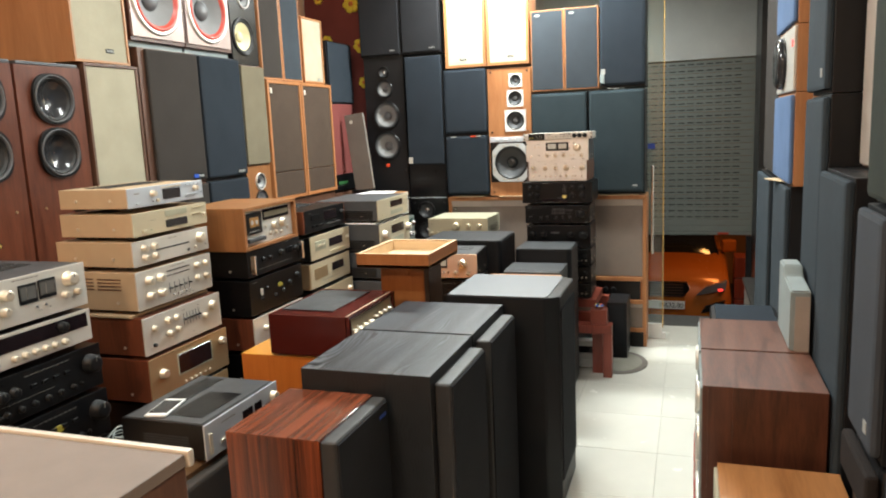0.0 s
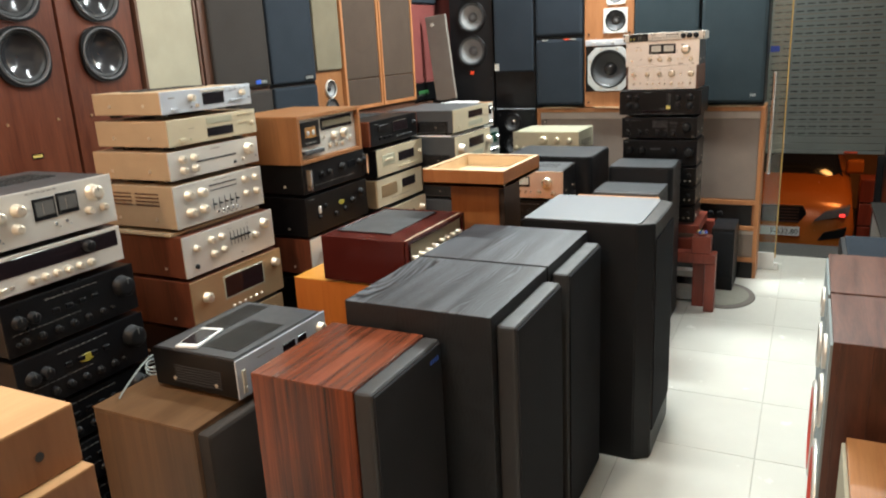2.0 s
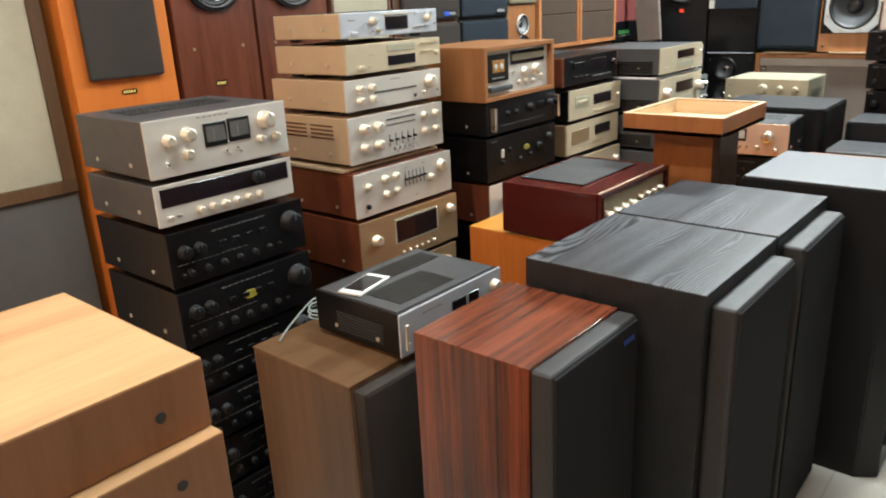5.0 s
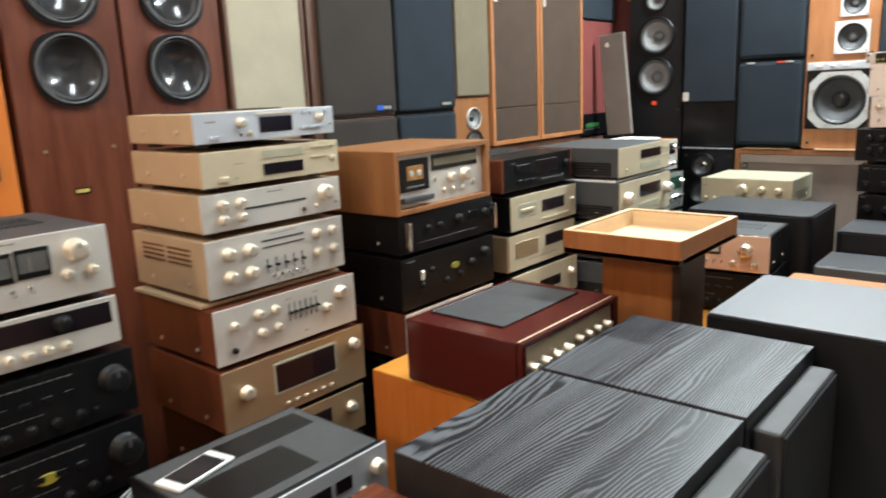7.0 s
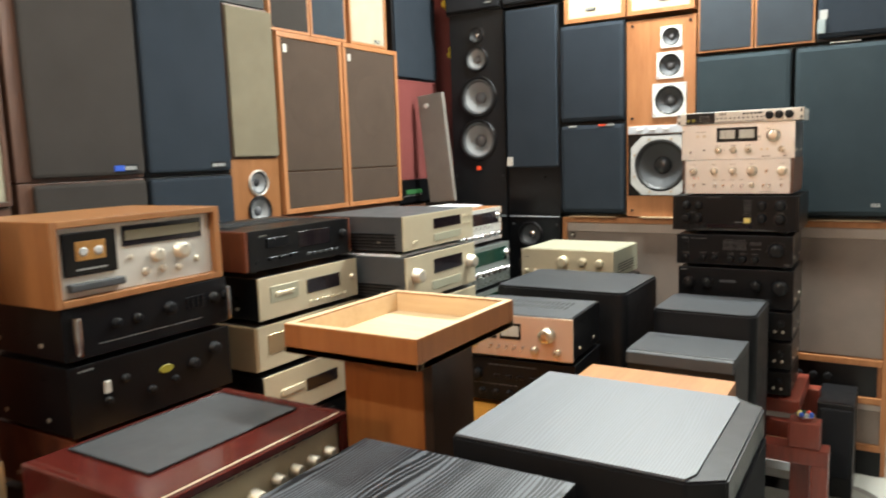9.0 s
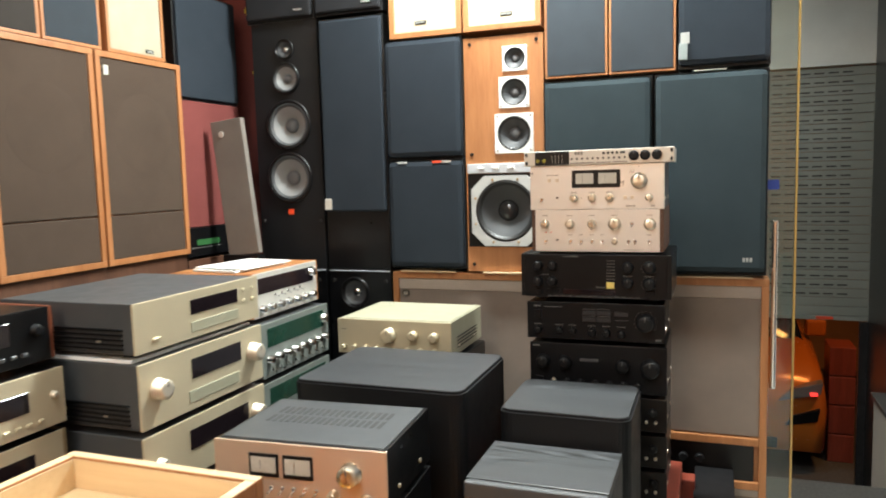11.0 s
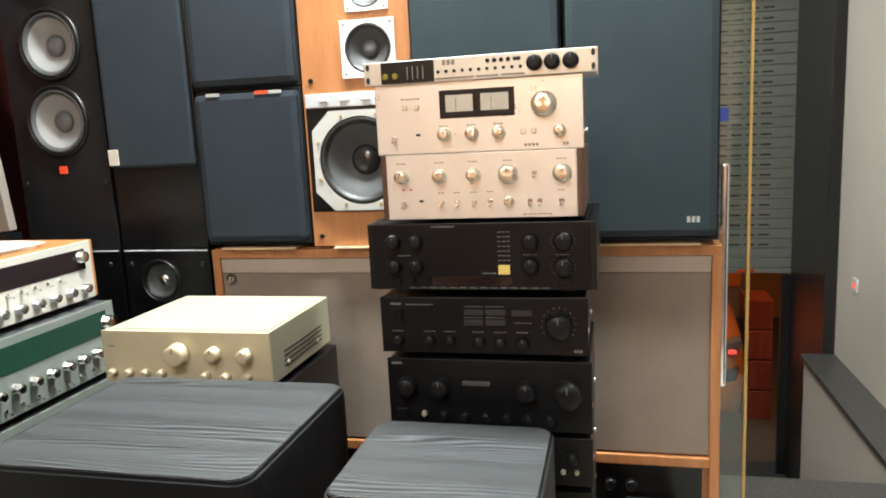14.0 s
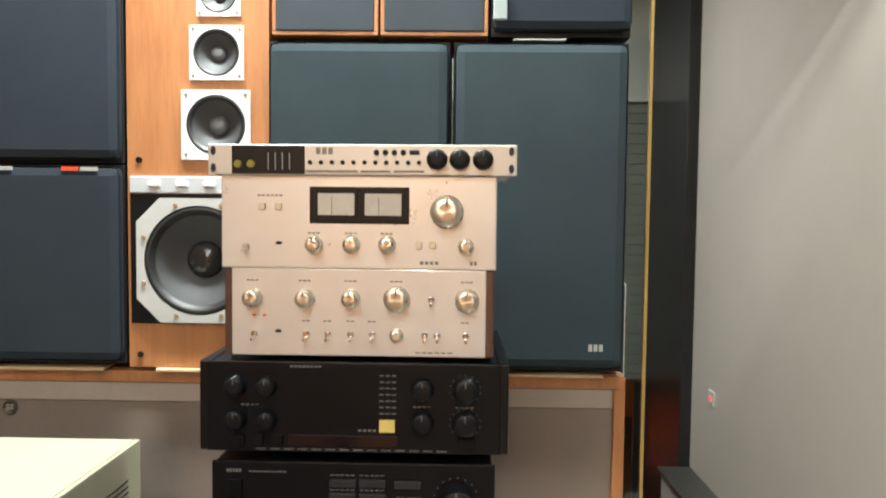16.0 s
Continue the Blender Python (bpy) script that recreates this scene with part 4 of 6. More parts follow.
it = [("kb", 0.865, 0.53, 0.0265), ("kb", 0.085, 0.24, 0.0115), ("kb", 0.245, 0.24, 0.0105), ("kb", 0.345, 0.24, 0.0105), ("kb", 0.485, 0.22, 0.0125), ("kb", 0.59, 0.21, 0.0125), ("kb", 0.695, 0.2, 0.0125), ("b", 0.085, 0.66, 0.022, 0.028, BLACKMETAL), ("t", 0.08, 0.88, 0.024, 0.005, 5), ("t", 0.2, 0.87, 0.06, 0.002, 10)]
it += [("b", u, v, 0.042, 0.012, GREYDARK) for u in (0.465, 0.57) for v in (0.74, 0.56)] + [("t", u, v, 0.04, 0.0016, 5) for u in (0.465, 0.57) for v in (0.84, 0.65)] + [("b", 0.695, 0.73, 0.042, 0.012, GREYDARK), ("t", 0.7, 0.56, 0.04, 0.0016, 5), ("t", 0.955, 0.08, 0.018, 0.006, 3)] + [("t", u, 0.39, 0.026, 0.002, 4) for u in (0.085, 0.245, 0.345, 0.485, 0.59, 0.695)]
it += [("t", 0.865 + 0.078 * math.cos(a), 0.53 + 0.3 * math.sin(a), 0.003, 0.002, 1) for a in [k * 0.35 - 0.6 for k in range(13)]]
component(pose(-0.399, YS, 0.956), 0.44, 0.134, 0.32, "black amplifier with a large volume knob at one side", BLACKSATIN, BLACKMETAL, it, ST)
it = [("kb", 0.1, 0.6, 0.021), ("kb", 0.265, 0.6, 0.021), ("kb", 0.69, 0.58, 0.021), ("kb", 0.885, 0.56, 0.0285), ("p", 0.445, 0.66, 0.06, 0.01, GREYMETAL), ("t", 0.05, 0.93, 0.024, 0.005, 5), ("b", 0.07, 0.2, 0.024, 0.02, BLACKMETAL), ("k", 0.18, 0.2, 0.006)] + row("kb", 0.28, 0.8, 0.18, 6, 0.01)
component(pose(-0.392, YS, 0.788), 0.438, 0.166, 0.32, "deep black amplifier with four large knobs", BLACKSATIN, BLACKMETAL, it, ST)
for k, z in enumerate((0.666, 0.548, 0.44)):
    it = row("kb", 0.12, 0.9, 0.6, 5, 0.013) + row("k", 0.72, 0.92, 0.3, 4, 0.005) + [("t", 0.3, 0.85, 0.1, 0.002, 8), ("b", 0.2, 0.3, 0.05, 0.014, BLACKMETAL)]
    component(pose(-0.388, YS + 0.005, z), 0.43, (0.12, 0.116, 0.106)[k], 0.3, "black component with knobs and silver sockets", BLACKSATIN, BLACKSATIN, it, ST)

stool = thing("stool", pose(-0.38, 5.5, 0), "low red lacquered wooden stool with square legs", "stool")
part("top", box(-0.26, -0.2, 0.385, 0.24, 0.2, 0.44, 0.006), REDWOOD, stool)
for sx in (-0.25, 0.25):
    for sy in (-0.2, 0.2):
        part("leg", box(sx - 0.035, sy - 0.035, FLOOR, sx + 0.035, sy + 0.035, 0.384, 0.005), REDWOOD, stool)
for sy in (-0.2, 0.2):
    part("rail", box(-0.214, sy - 0.02, 0.29, 0.214, sy + 0.02, 0.36, 0.004), REDWOOD, stool)
bench = thing("bench", pose(-0.135, 5.215, 0), "small red wooden stand with a raised end", "stand")
part("beam", box(-0.14, -0.045, 0.2355, 0.11, 0.045, 0.298, 0.006), REDWOOD, bench)
part("post", box(0.05, -0.035, FLOOR, 0.11, 0.035, 0.235, 0.005), REDWOOD, bench)
part("block", box(-0.03, -0.04, 0.2985, 0.08, 0.04, 0.4, 0.006), REDWOOD, bench)
s = thing("trinket_bowl", pose(-0.11, 5.215, 0.4), "small glass dish with coloured beads on the stand", "dish")
bm = bmesh.new()
bmesh.ops.create_cone(bm, cap_ends=True, segments=20, radius1=0.024, radius2=0.038, depth=0.02, matrix=Matrix.Translation((0, 0, 0.01)))
part("dish", bm, CHROME, s)
for k, mt in enumerate((BLUEBADGE, REDBADGE, GREENGLASS, YELLOW, BLUEBADGE, MARK)):
    bm = bmesh.new()
    bmesh.ops.create_uvsphere(bm, u_segments=10, v_segments=6, radius=0.009, matrix=Matrix.Translation((0.02 * math.cos(k), 0.02 * math.sin(k), 0.024)))
    part("bead", bm, mt, s)
s = component(pose(-0.22, 5.35, FLOOR), 0.2, 0.2, 0.08, "small pale grey desk unit with a dark screen", DESKGREY, DESKGREY, [("d", 0.5, 0.68, 0.12, 0.05)] + row("b", 0.2, 0.8, 0.25, 4, 0.025, 0.02), "", vents=False, name="desk_unit", screws=False)
s = speaker(pose(-0.03, 5.6, 0), 0.14, 0.35, 0.3, "small black satellite speaker on the floor", BLACKVINYL)
grille(s, -0.06, 0.03, 0.06, 0.33, BLACKCLOTH, 0.01, 0.006)
mat = thing("doormat", pose(0.0, 5.52, FLOOR), "oval grey doormat with a darker border", "doormat")
for nm, r, z0, z1, mt in (("border", 0.19, 0.001, 0.008, PANELGREY), ("mat_centre", 0.155, 0.004, 0.011, MATGREY)):
    bm = bmesh.new()
    bmesh.ops.create_cone(bm, cap_ends=True, segments=40, radius1=r, radius2=r * 0.97, depth=z1 - z0, matrix=Matrix.Translation((0, 0, (z0 + z1) / 2)))
    bmesh.ops.scale(bm, vec=(1.0, 1.35, 1), verts=bm.verts)
    part(nm, bm, mt, mat)

# ---- left row along the wall, fronts at x = -2.13 facing the aisle ----
XL = -2.19


def left(y0, y1, z0, x=XL):
    """A place in the row, spread a little along the wall."""
    return pose(x, 1.6 + ((y0 + y1) / 2 - 1.6) * 1.027, z0 * 1.01, 0, 0, 90) @ Matrix.Diagonal((1.027, 1, 1.01, 1))


s = framed(left(1.5, 1.98, 0.95, -2.24), 0.46, 1.0, 0.4, "wood framed speaker with a pale beige cloth", BROWN, CREAM, 0.04)
# Added support, grey to stand in for the wall and floor there.
s = speaker(left(1.5, 1.98, 0, -2.24), 0.46, 0.948, 0.4, "added plain block under a speaker in wall and floor grey", COLDGREY)
s = speaker(left(2.0, 2.352, 0), 0.345, 1.98, 0.42, "tall orange veneer speaker with a dark grille", ORANGE)
grille(s, -0.125, 1.29, 0.125, 1.95, CHARCOAL, 0.02, 0.008)
badge(s, 0.0, 1.245, 0.05, 0.016, 0, YELLOW)
for y0, y1 in ((2.368, 2.694), (2.704, 3.05)):
    s = speaker(left(y0, y1, 0), y1 - y0 - 0.004, 1.962, 0.42, "tall mahogany tower with two shiny black woofers", MAHOGANY, group="pair of mahogany towers", holes=[(0.003, 1.824, 0.097), (0.003, 1.594, 0.097)])
    part("top_cap", box(-0.16, 0.0, 1.9625, 0.16, 0.4, 1.978, 0.004), GREYMETAL, s)
    for z in (1.824, 1.594):
        driver(s, 0.003, z, 0.098, 0, "black")
    badge(s, -0.01, 1.235, 0.045, 0.02, 0, YELLOW)
    for sx in (-0.1, 0.1):
        part("peg", lathe([(0.006, 0), (0.005, -0.004)], sx, 1.36, 10), BRONZE, s)
CR = "cream grille speakers"
s = framed(left(3.062, 3.404, 1.32), 0.34, 0.672, 0.36, "wood framed speaker with a cream cloth grille", DARKWOOD, CREAM, 0.014, group=CR)
s = framed(left(3.02, 3.36, 1.994), 0.34, 0.7, 0.46, "upper honey-brown wood speaker with a cream cloth grille", HONEY, CREAM, 0.012, group=CR)
badge(s, 0.05, 0.06, 0.05, 0.02, -0.006)
s = speaker(left(3.062, 3.404, 0), 0.34, 1.318, 0.36, "dark floor cabinet behind the amplifier stack", DARKWOOD)
DS = "dark grille speaker wall"
for z0, h in ((0.68, 0.705), (1.388, 0.705)):
    for y0, y1, cl in ((3.425, 3.876, CHARCOAL), (3.882, 4.275, NAVY)):
        s = speaker(left(y0, y1, z0), y1 - y0 - 0.004, h, 0.42, "large walnut speaker with a dark cloth grille", DARKWOOD if cl is CHARCOAL else BLACKVINYL, group=DS)
        w = (y1 - y0) / 2
        grille(s, -w + (0.045 if cl is CHARCOAL else 0.006), 0.012, w - 0.006, h - 0.006, cl, 0.02, 0.012)
        if z0 > 1:
            badge(s, w - 0.075, 0.035, 0.075, 0.026, -0.02)
            if cl is CHARCOAL:
                part("blue_tag", box(w - 0.128, -0.0235, 0.025, w - 0.09, -0.0195, 0.045, 0.0005, 1), BLUEBADGE, s, "blue label")
s = speaker(left(3.425, 4.275, 0), 0.84, 0.678, 0.42, "low black cabinet under the speaker wall", BLACKVINYL)
for y0, y1 in ((3.395, 3.803), (3.808, 4.232)):
    s = speaker(left(y0, y1, 2.125), y1 - y0 - 0.004, 0.62, 0.4, "walnut speaker with a silver framed red-ringed woofer", WALNUT, group="pair of red-ringed woofer speakers", holes=[(0, 0.22, 0.168)])
    part("front_plate", plate(rect(-0.195, 0.02, 0.195, 0.6), [(0, 0.22, 0.172)], -0.008, 0.0, 36), ROSEPLATE, s, "dull rose-silver front plate")
    driver(s, 0, 0.22, 0.168, -0.008, "red")
    part("packing_board", box(-0.2, 0.02, -0.03, 0.2, 0.3, -0.0005, 0.003), PALEGREY, s, "pale board under the speaker")
s = speaker(left(4.24, 4.52, 2.07), 0.276, 0.6, 0.34, "black speaker with a pale cream woofer cone", BLACKSATIN, holes=[(-0.02, 0.165, 0.1), (0.01, 0.395, 0.05)])
driver(s, -0.02, 0.165, 0.104, 0, "cream")
driver(s, 0.01, 0.395, 0.055, 0, "silver")
s = speaker(left(4.285, 4.548, 1.445), 0.258, 0.62, 0.34, "narrow speaker with a beige cloth front", DARKWOOD)
grille(s, -0.125, 0.006, 0.125, 0.612, BEIGE, 0.015, 0.006)
s = speaker(left(4.275, 4.548, 0.92), 0.27, 0.523, 0.34, "small oak speaker with two bare grey drivers", OAK, holes=[(0.01, 0.42, 0.05), (0.01, 0.3, 0.06)])
driver(s, 0.01, 0.42, 0.05, 0, "silver")
driver(s, 0.01, 0.3, 0.06, 0, "grey")
s = speaker(left(4.275, 4.548, 0), 0.27, 0.918, 0.34, "dark cabinet carrying a small teak speaker", DARKWOOD)
for y0, y1 in ((4.56, 4.994), (5.0, 5.45)):
    w, h = y1 - y0 - 0.004, 0.795
    s = speaker(left(y0, y1, 1.192), w, h, 0.34, "teak speaker with a brown two-part cloth grille", TEAK, group="pair of brown grille teak speakers")
    e = 0.022
    for a in ((-w / 2, 0, w / 2, e), (-w / 2, h - e, w / 2, h), (-w / 2, e, -w / 2 + e, h - e), (w / 2 - e, e, w / 2, h - e)):
        part("frame_rail" if a[2] - a[0] > 0.1 else "frame_stile", box(a[0], -0.018, a[1], a[2], 0, a[3], 0.002), TEAK, s)
    grille(s, -w / 2 + e, e, w / 2 - e, 0.186, BROWNCLOTH, 0.012, 0.004)
    grille(s, -w / 2 + e, 0.19, w / 2 - e, h - e, BROWNCLOTH, 0.012, 0.004)
    part("badge", box(-w / 2 + 0.04, -0.014, h - 0.085, -w / 2 + 0.062, -0.011, h - 0.05, 0.0005, 1), SILVER, s)
    part("cone_bulge", lathe([(0.165, -0.0112), (0.15, -0.0122), (0.1, -0.0124)], 0, 0.5, 36), BROWNCLOTH, s, "round shadow of the driver behind the cloth")
s = speaker(left(4.56, 5.45, 0), 0.88, 1.19, 0.34, "wide dark cabinet under the teak speakers", DARKWOOD)
for y0, y1 in ((4.53, 4.786), (4.79, 5.045)):
    s = framed(left(y0, y1, 1.99), y1 - y0 - 0.004, 0.68, 0.3, "narrow teak speaker with a charcoal grille", TEAK, CHARCOAL if y0 < 4.6 else SLATEDARK, 0.012, 0.012, group="pair of narrow charcoal speakers")
s = framed(left(5.07, 5.375, 1.99), 0.3, 0.46, 0.3, "small teak speaker with a cream grille", TEAK, CREAM, 0.014)
badge(s, 0.07, 0.03, 0.04, 0.014, -0.006)
s = speaker(left(5.44, 5.86, 1.85), 0.42, 0.47, 0.4, "black box speaker above a maroon cabinet", BLACKVINYL)
grille(s, -0.2, 0.01, 0.2, 0.46, NAVY, 0.012, 0.006)
s = speaker(left(5.46, 5.86, 1.3), 0.4, 0.548, 0.4, "maroon cabinet under a black box speaker", MAROON)
s = component(left(5.44, 5.87, 1.16), 0.43, 0.138, 0.36, "black component with a small green display", BLACKSATIN, BLACKSATIN, [("t", 0.3, 0.3, 0.2, 0.003, 8), ("kb", 0.85, 0.5, 0.014)], "")
part("display", box(-0.15, -0.009, 0.06, 0.0, -0.005, 0.085, 0.001, 1), GREENLED, s, "lit green display")
s = speaker(left(5.46, 5.86, 0), 0.42, 1.158, 0.4, "dark cabinet in the corner", DARKWOOD)
s = thing("leaning_panel", pose(-2.005, 5.715, 1.185, 0, -6, 0), "pale grey speaker panel leaning in the corner", "panel")
part("board", box(-0.08, -0.015, 0, 0.08, 0.015, 0.6, 0.004), PANELGREY, s)
part("round_badge", lathe([(0.014, -0.015), (0.013, -0.019)], -0.03, 0.54, 14), SILVER, s)
s = speaker(pose(-2.02, 5.69, 0.0), 0.18, 1.184, 0.06, "black box under the leaning panel", BLACKSATIN)
s = thing("flower_panel", pose(-2.36, 6.12, 2.0), "maroon wall panel with big yellow flowers", "wall decoration")
part("board", box(-0.3, 0, -1.0, 0.3, 0.03, 0.9, 0.004), MAROON, s)
for fx, fz, fr in ((0.14, 0.64, 0.075), (-0.1, 0.36, 0.045), (0.2, 0.3, 0.06), (0.22, -0.0, 0.05), (-0.16, 0.7, 0.04)):
    fl = part("flower_heart", lathe([(fr * 0.3, 0), (fr * 0.28, -0.02), (fr * 0.1, -0.024)], fx, fz + 0.05, 12), ORANGE, s)
    for k in range(6):
        a = k * math.pi / 3 + fx
        part("petal", lathe([(fr * 0.42, 0), (fr * 0.4, -0.012), (fr * 0.2, -0.016)], fx + fr * 0.6 * math.cos(a), fz + 0.05 + fr * 0.6 * math.sin(a), 12), PETAL, fl)

# ---- stacks of components in front of the left row ----
GS = "stacks of hi-fi components"


def stack(x, yc, z, w=None, twist=0.0):
    return pose(x, yc, z, 0, 0, 90 + twist)


# first stack: silver over black
YC = 2.07
it = [("k", 0.14, 0.62, 0.015), ("k", 0.27, 0.68, 0.017), ("k", 0.25, 0.34, 0.014), ("l", 0.12, 0.22), ("md", 0.46, 0.6, 0.068, 0.062), ("md", 0.63, 0.62, 0.068, 0.062), ("k", 0.83, 0.7, 0.023, 0.03), ("k", 0.78, 0.36, 0.011), ("k", 0.9, 0.36, 0.011), ("l", 0.52, 0.26), ("l", 0.6, 0.27), ("t", 0.46, 0.93, 0.1, 0.003)]
component(stack(-1.5, YC, 1.09), 0.43, 0.158, 0.36, "silver amplifier with twin meters and dark metal lid", GREYMETAL, SILVER, it, GS)
it = [("p", 0.5, 0.68, 0.4, 0.048, DISPLAY), ("kb", 0.72, 0.68, 0.017), ("t", 0.9, 0.7, 0.05, 0.004, 4)] + row("k", 0.28, 0.72, 0.22, 6, 0.0105) + [("b", 0.08, 0.2, 0.02, 0.008, KNOBSILVER), ("b", 0.14, 0.2, 0.012, 0.008, MARKDARK)]
component(stack(-1.5, YC, 0.966), 0.43, 0.12, 0.36, "silver receiver with a black dial and small knobs", GREYMETAL, SILVER, it, GS)
z = 0.962
for k, h in enumerate((0.162, 0.172, 0.15, 0.15, 0.16, 0.164)):
    z -= h
    t = black_amp(stack(-1.49 + 0.008 * (k % 2), YC + 0.01, z), 0.44, h - 0.002, 0.38, k, GS, "black amplifier with dark knobs in a tall stack")
    if k == 1:
        part("oval_badge", lathe([(0.026, -0.006), (0.024, -0.009)], 0.0, h * 0.6, 24, 0.5), OLIVE, t, "yellow oval label")

# second stack: tan and silver
YC = 2.745
it = [("d", 0.55, 0.5, 0.105, 0.04), ("p", 0.55, 0.86, 0.12, 0.007, KNOBSILVER), ("k", 0.3, 0.62, 0.012), ("o", 0.3, 0.22, 0.004, SLOT), ("k", 0.36, 0.25, 0.006), ("b", 0.12, 0.18, 0.025, 0.008), ("t", 0.11, 0.7, 0.03, 0.004, 3), ("k", 0.88, 0.62, 0.011), ("o", 0.97, 0.35, 0.004, SLOT)]
it += row("b", 0.76, 0.94, 0.85, 4, 0.01, 0.006) + row("b", 0.76, 0.88, 0.3, 3, 0.024, 0.007)
component(stack(-1.5, YC, 1.386), 0.44, 0.086, 0.32, "slim cool-silver disc player with a dark display", TANLID, SILVERCOOL, it, GS, name="disc_player")
it = [("p", 0.56, 0.78, 0.13, 0.022, CHAMPLID), ("d", 0.56, 0.34, 0.13, 0.03), ("b", 0.14, 0.2, 0.028, 0.012), ("k", 0.95, 0.45, 0.007), ("o", 0.22, 0.2, 0.003, GREENLED), ("t", 0.25, 0.6, 0.03, 0.002, 3)] + row("b", 0.79, 0.95, 0.85, 5, 0.009, 0.005) + row("b", 0.79, 0.9, 0.55, 4, 0.009, 0.006)
component(stack(-1.495, YC + 0.005, 1.278), 0.44, 0.1, 0.34, "champagne disc player with a centre tray", TANLID, CHAMPAGNE, it, GS, name="disc_player")
it = [("k", u, v, 0.0125) for u in (0.13, 0.25) for v in (0.68, 0.3)] + [("p", 0.5, 0.5, 0.2, 0.006, SLOT), ("k", 0.87, 0.6, 0.021, 0.022), ("k", 0.8, 0.24, 0.006), ("b", 0.7, 0.2, 0.01, 0.01, SLOT), ("t", 0.5, 0.86, 0.05, 0.003, 5), ("o", 0.96, 0.25, 0.004, SLOT)]
component(stack(-1.5, YC, 1.166), 0.45, 0.108, 0.36, "silver amplifier with tan side panels", TANLID, SILVER, it, GS)
it = [("k", u, v, 0.016) for u in (0.14, 0.28) for v in (0.72, 0.32)] + [("k", u, v, 0.0125) for u in (0.78, 0.91) for v in (0.76, 0.4)] + [("p", 0.53, 0.82, 0.14, 0.005, SLOT), ("p", 0.53, 0.7, 0.14, 0.004, SLOT), ("t", 0.53, 0.93, 0.09, 0.002, 12)] + row("f", 0.4, 0.66, 0.36, 5, 0.04) + row("l", 0.44, 0.66, 0.16, 5)
t = component(stack(-1.495, YC - 0.005, 1.0), 0.45, 0.16, 0.36, "silver tan-sided amplifier with five sliders", TANLID, SILVER, it, GS)
bm = bmesh.new()
for j in range(4):
    for k in range(2):
        add_box(bm, -0.2225, 0.07 + 0.13 * k, 0.09 + 0.013 * j, -0.2205, 0.18 + 0.13 * k, 0.095 + 0.013 * j)
part("side_louvres", bm, DARKWOOD, t, "dark louvres in the side panel")
s = thing("cardboard_sheet", pose(-1.68, YC, 0.9875), "thin tan board between two amplifiers", "cardboard", "cardboard sheets")
part("sheet", box(-0.18, -0.24, 0, 0.16, 0.22, 0.009, 0.001), CARD, s)
it = [("k", 0.12, 0.66, 0.011), ("k", 0.28, 0.74, 0.0125), ("k", 0.39, 0.74, 0.0125), ("k", 0.29, 0.38, 0.0125), ("k", 0.4, 0.4, 0.0115), ("k", 0.88, 0.7, 0.019, 0.02), ("k", 0.76, 0.48, 0.0125), ("kb", 0.11, 0.22, 0.008), ("o", 0.6, 0.16, 0.003, SLOT)] + row("f", 0.49, 0.69, 0.6, 6, 0.05) + row("t", 0.49, 0.69, 0.86, 2, 0.02, 0.002)
component(stack(-1.48, YC, 0.827), 0.475, 0.158, 0.36, "silver amplifier in a mahogany case with black sliders", MAHOGANY, SILVER, it, GS, lid=MAHOGANY, vents=False)
it = [("d", 0.55, 0.6, 0.21, 0.078), ("k", 0.14, 0.58, 0.018, 0.022), ("k", 0.91, 0.72, 0.016, 0.02)] + row("b", 0.4, 0.72, 0.14, 6, 0.012, 0.008, KNOBSILVER) + [("p", 0.55, 0.6, 0.222, 0.09, CHAMPLID)]
it = [it[-1]] + it[:-1]
component(stack(-1.47, YC + 0.005, 0.643), 0.49, 0.182, 0.36, "bronze receiver with a large dark window and two knobs", MAHOGANY, BRONZE, it, GS, vents=False)
component(stack(-1.47, YC + 0.005, 0.49), 0.46, 0.15, 0.36, "bronze amplifier low in the stack", BLACKSATIN, BRONZE, [("d", 0.5, 0.6, 0.2, 0.05), ("k", 0.88, 0.6, 0.016, 0.02), ("k", 0.14, 0.6, 0.014)], GS)
for k, z in enumerate((0.33, 0.165, 0.0)):
    black_amp(stack(-1.47, YC, z), 0.45, 0.16, 0.36, 10 + k, GS, "black amplifier at the foot of a stack")

# third stack: cassette deck over black
YC = 3.35
t = thing("cassette_deck", stack(-1.43, YC, 1.136, twist=1.5), "cassette deck in a walnut wooden case", "cassette deck", GS)
for nm, a in (("case_side", (-0.24, 0, -0.222, 0.194)), ("case_side", (0.222, 0, 0.24, 0.194)), ("case_top", (-0.222, 0.178, 0.222, 0.194)), ("case_bottom", (-0.222, 0, 0.222, 0.016))):
    part(nm, box(a[0], -0.02, a[1], a[2], 0.34, a[3], 0.002), OAKTOP if nm == "case_top" else OAK, t)
part("back_panel", box(-0.222, 0.3, 0.016, 0.222, 0.335, 0.178, 0), BLACKSATIN, t)
fp = part("faceplate", box(-0.221, 0.0, 0.017, 0.221, 0.012, 0.177, 0.002), SILVER, t)
dd = part("cassette_door", box(-0.205, -0.008, 0.066, -0.07, 0.004, 0.165, 0.003), BLACKSATIN, t, "black cassette door")
part("cassette", box(-0.176, -0.0095, 0.1, -0.1, -0.0075, 0.144, 0.0008, 1), TAPELABEL, dd, "orange-brown cassette behind the door")
for kx in (-0.157, -0.119):
    part("reel", lathe([(0.0105, -0.0095), (0.0105, -0.0105), (0.0065, -0.011)], kx, 0.12, 20), FRAMEGREY, dd)
part("lettering_bar", bars(-0.137, 0.08, 0.08, 0.004, 8, -0.008), MARK, dd)
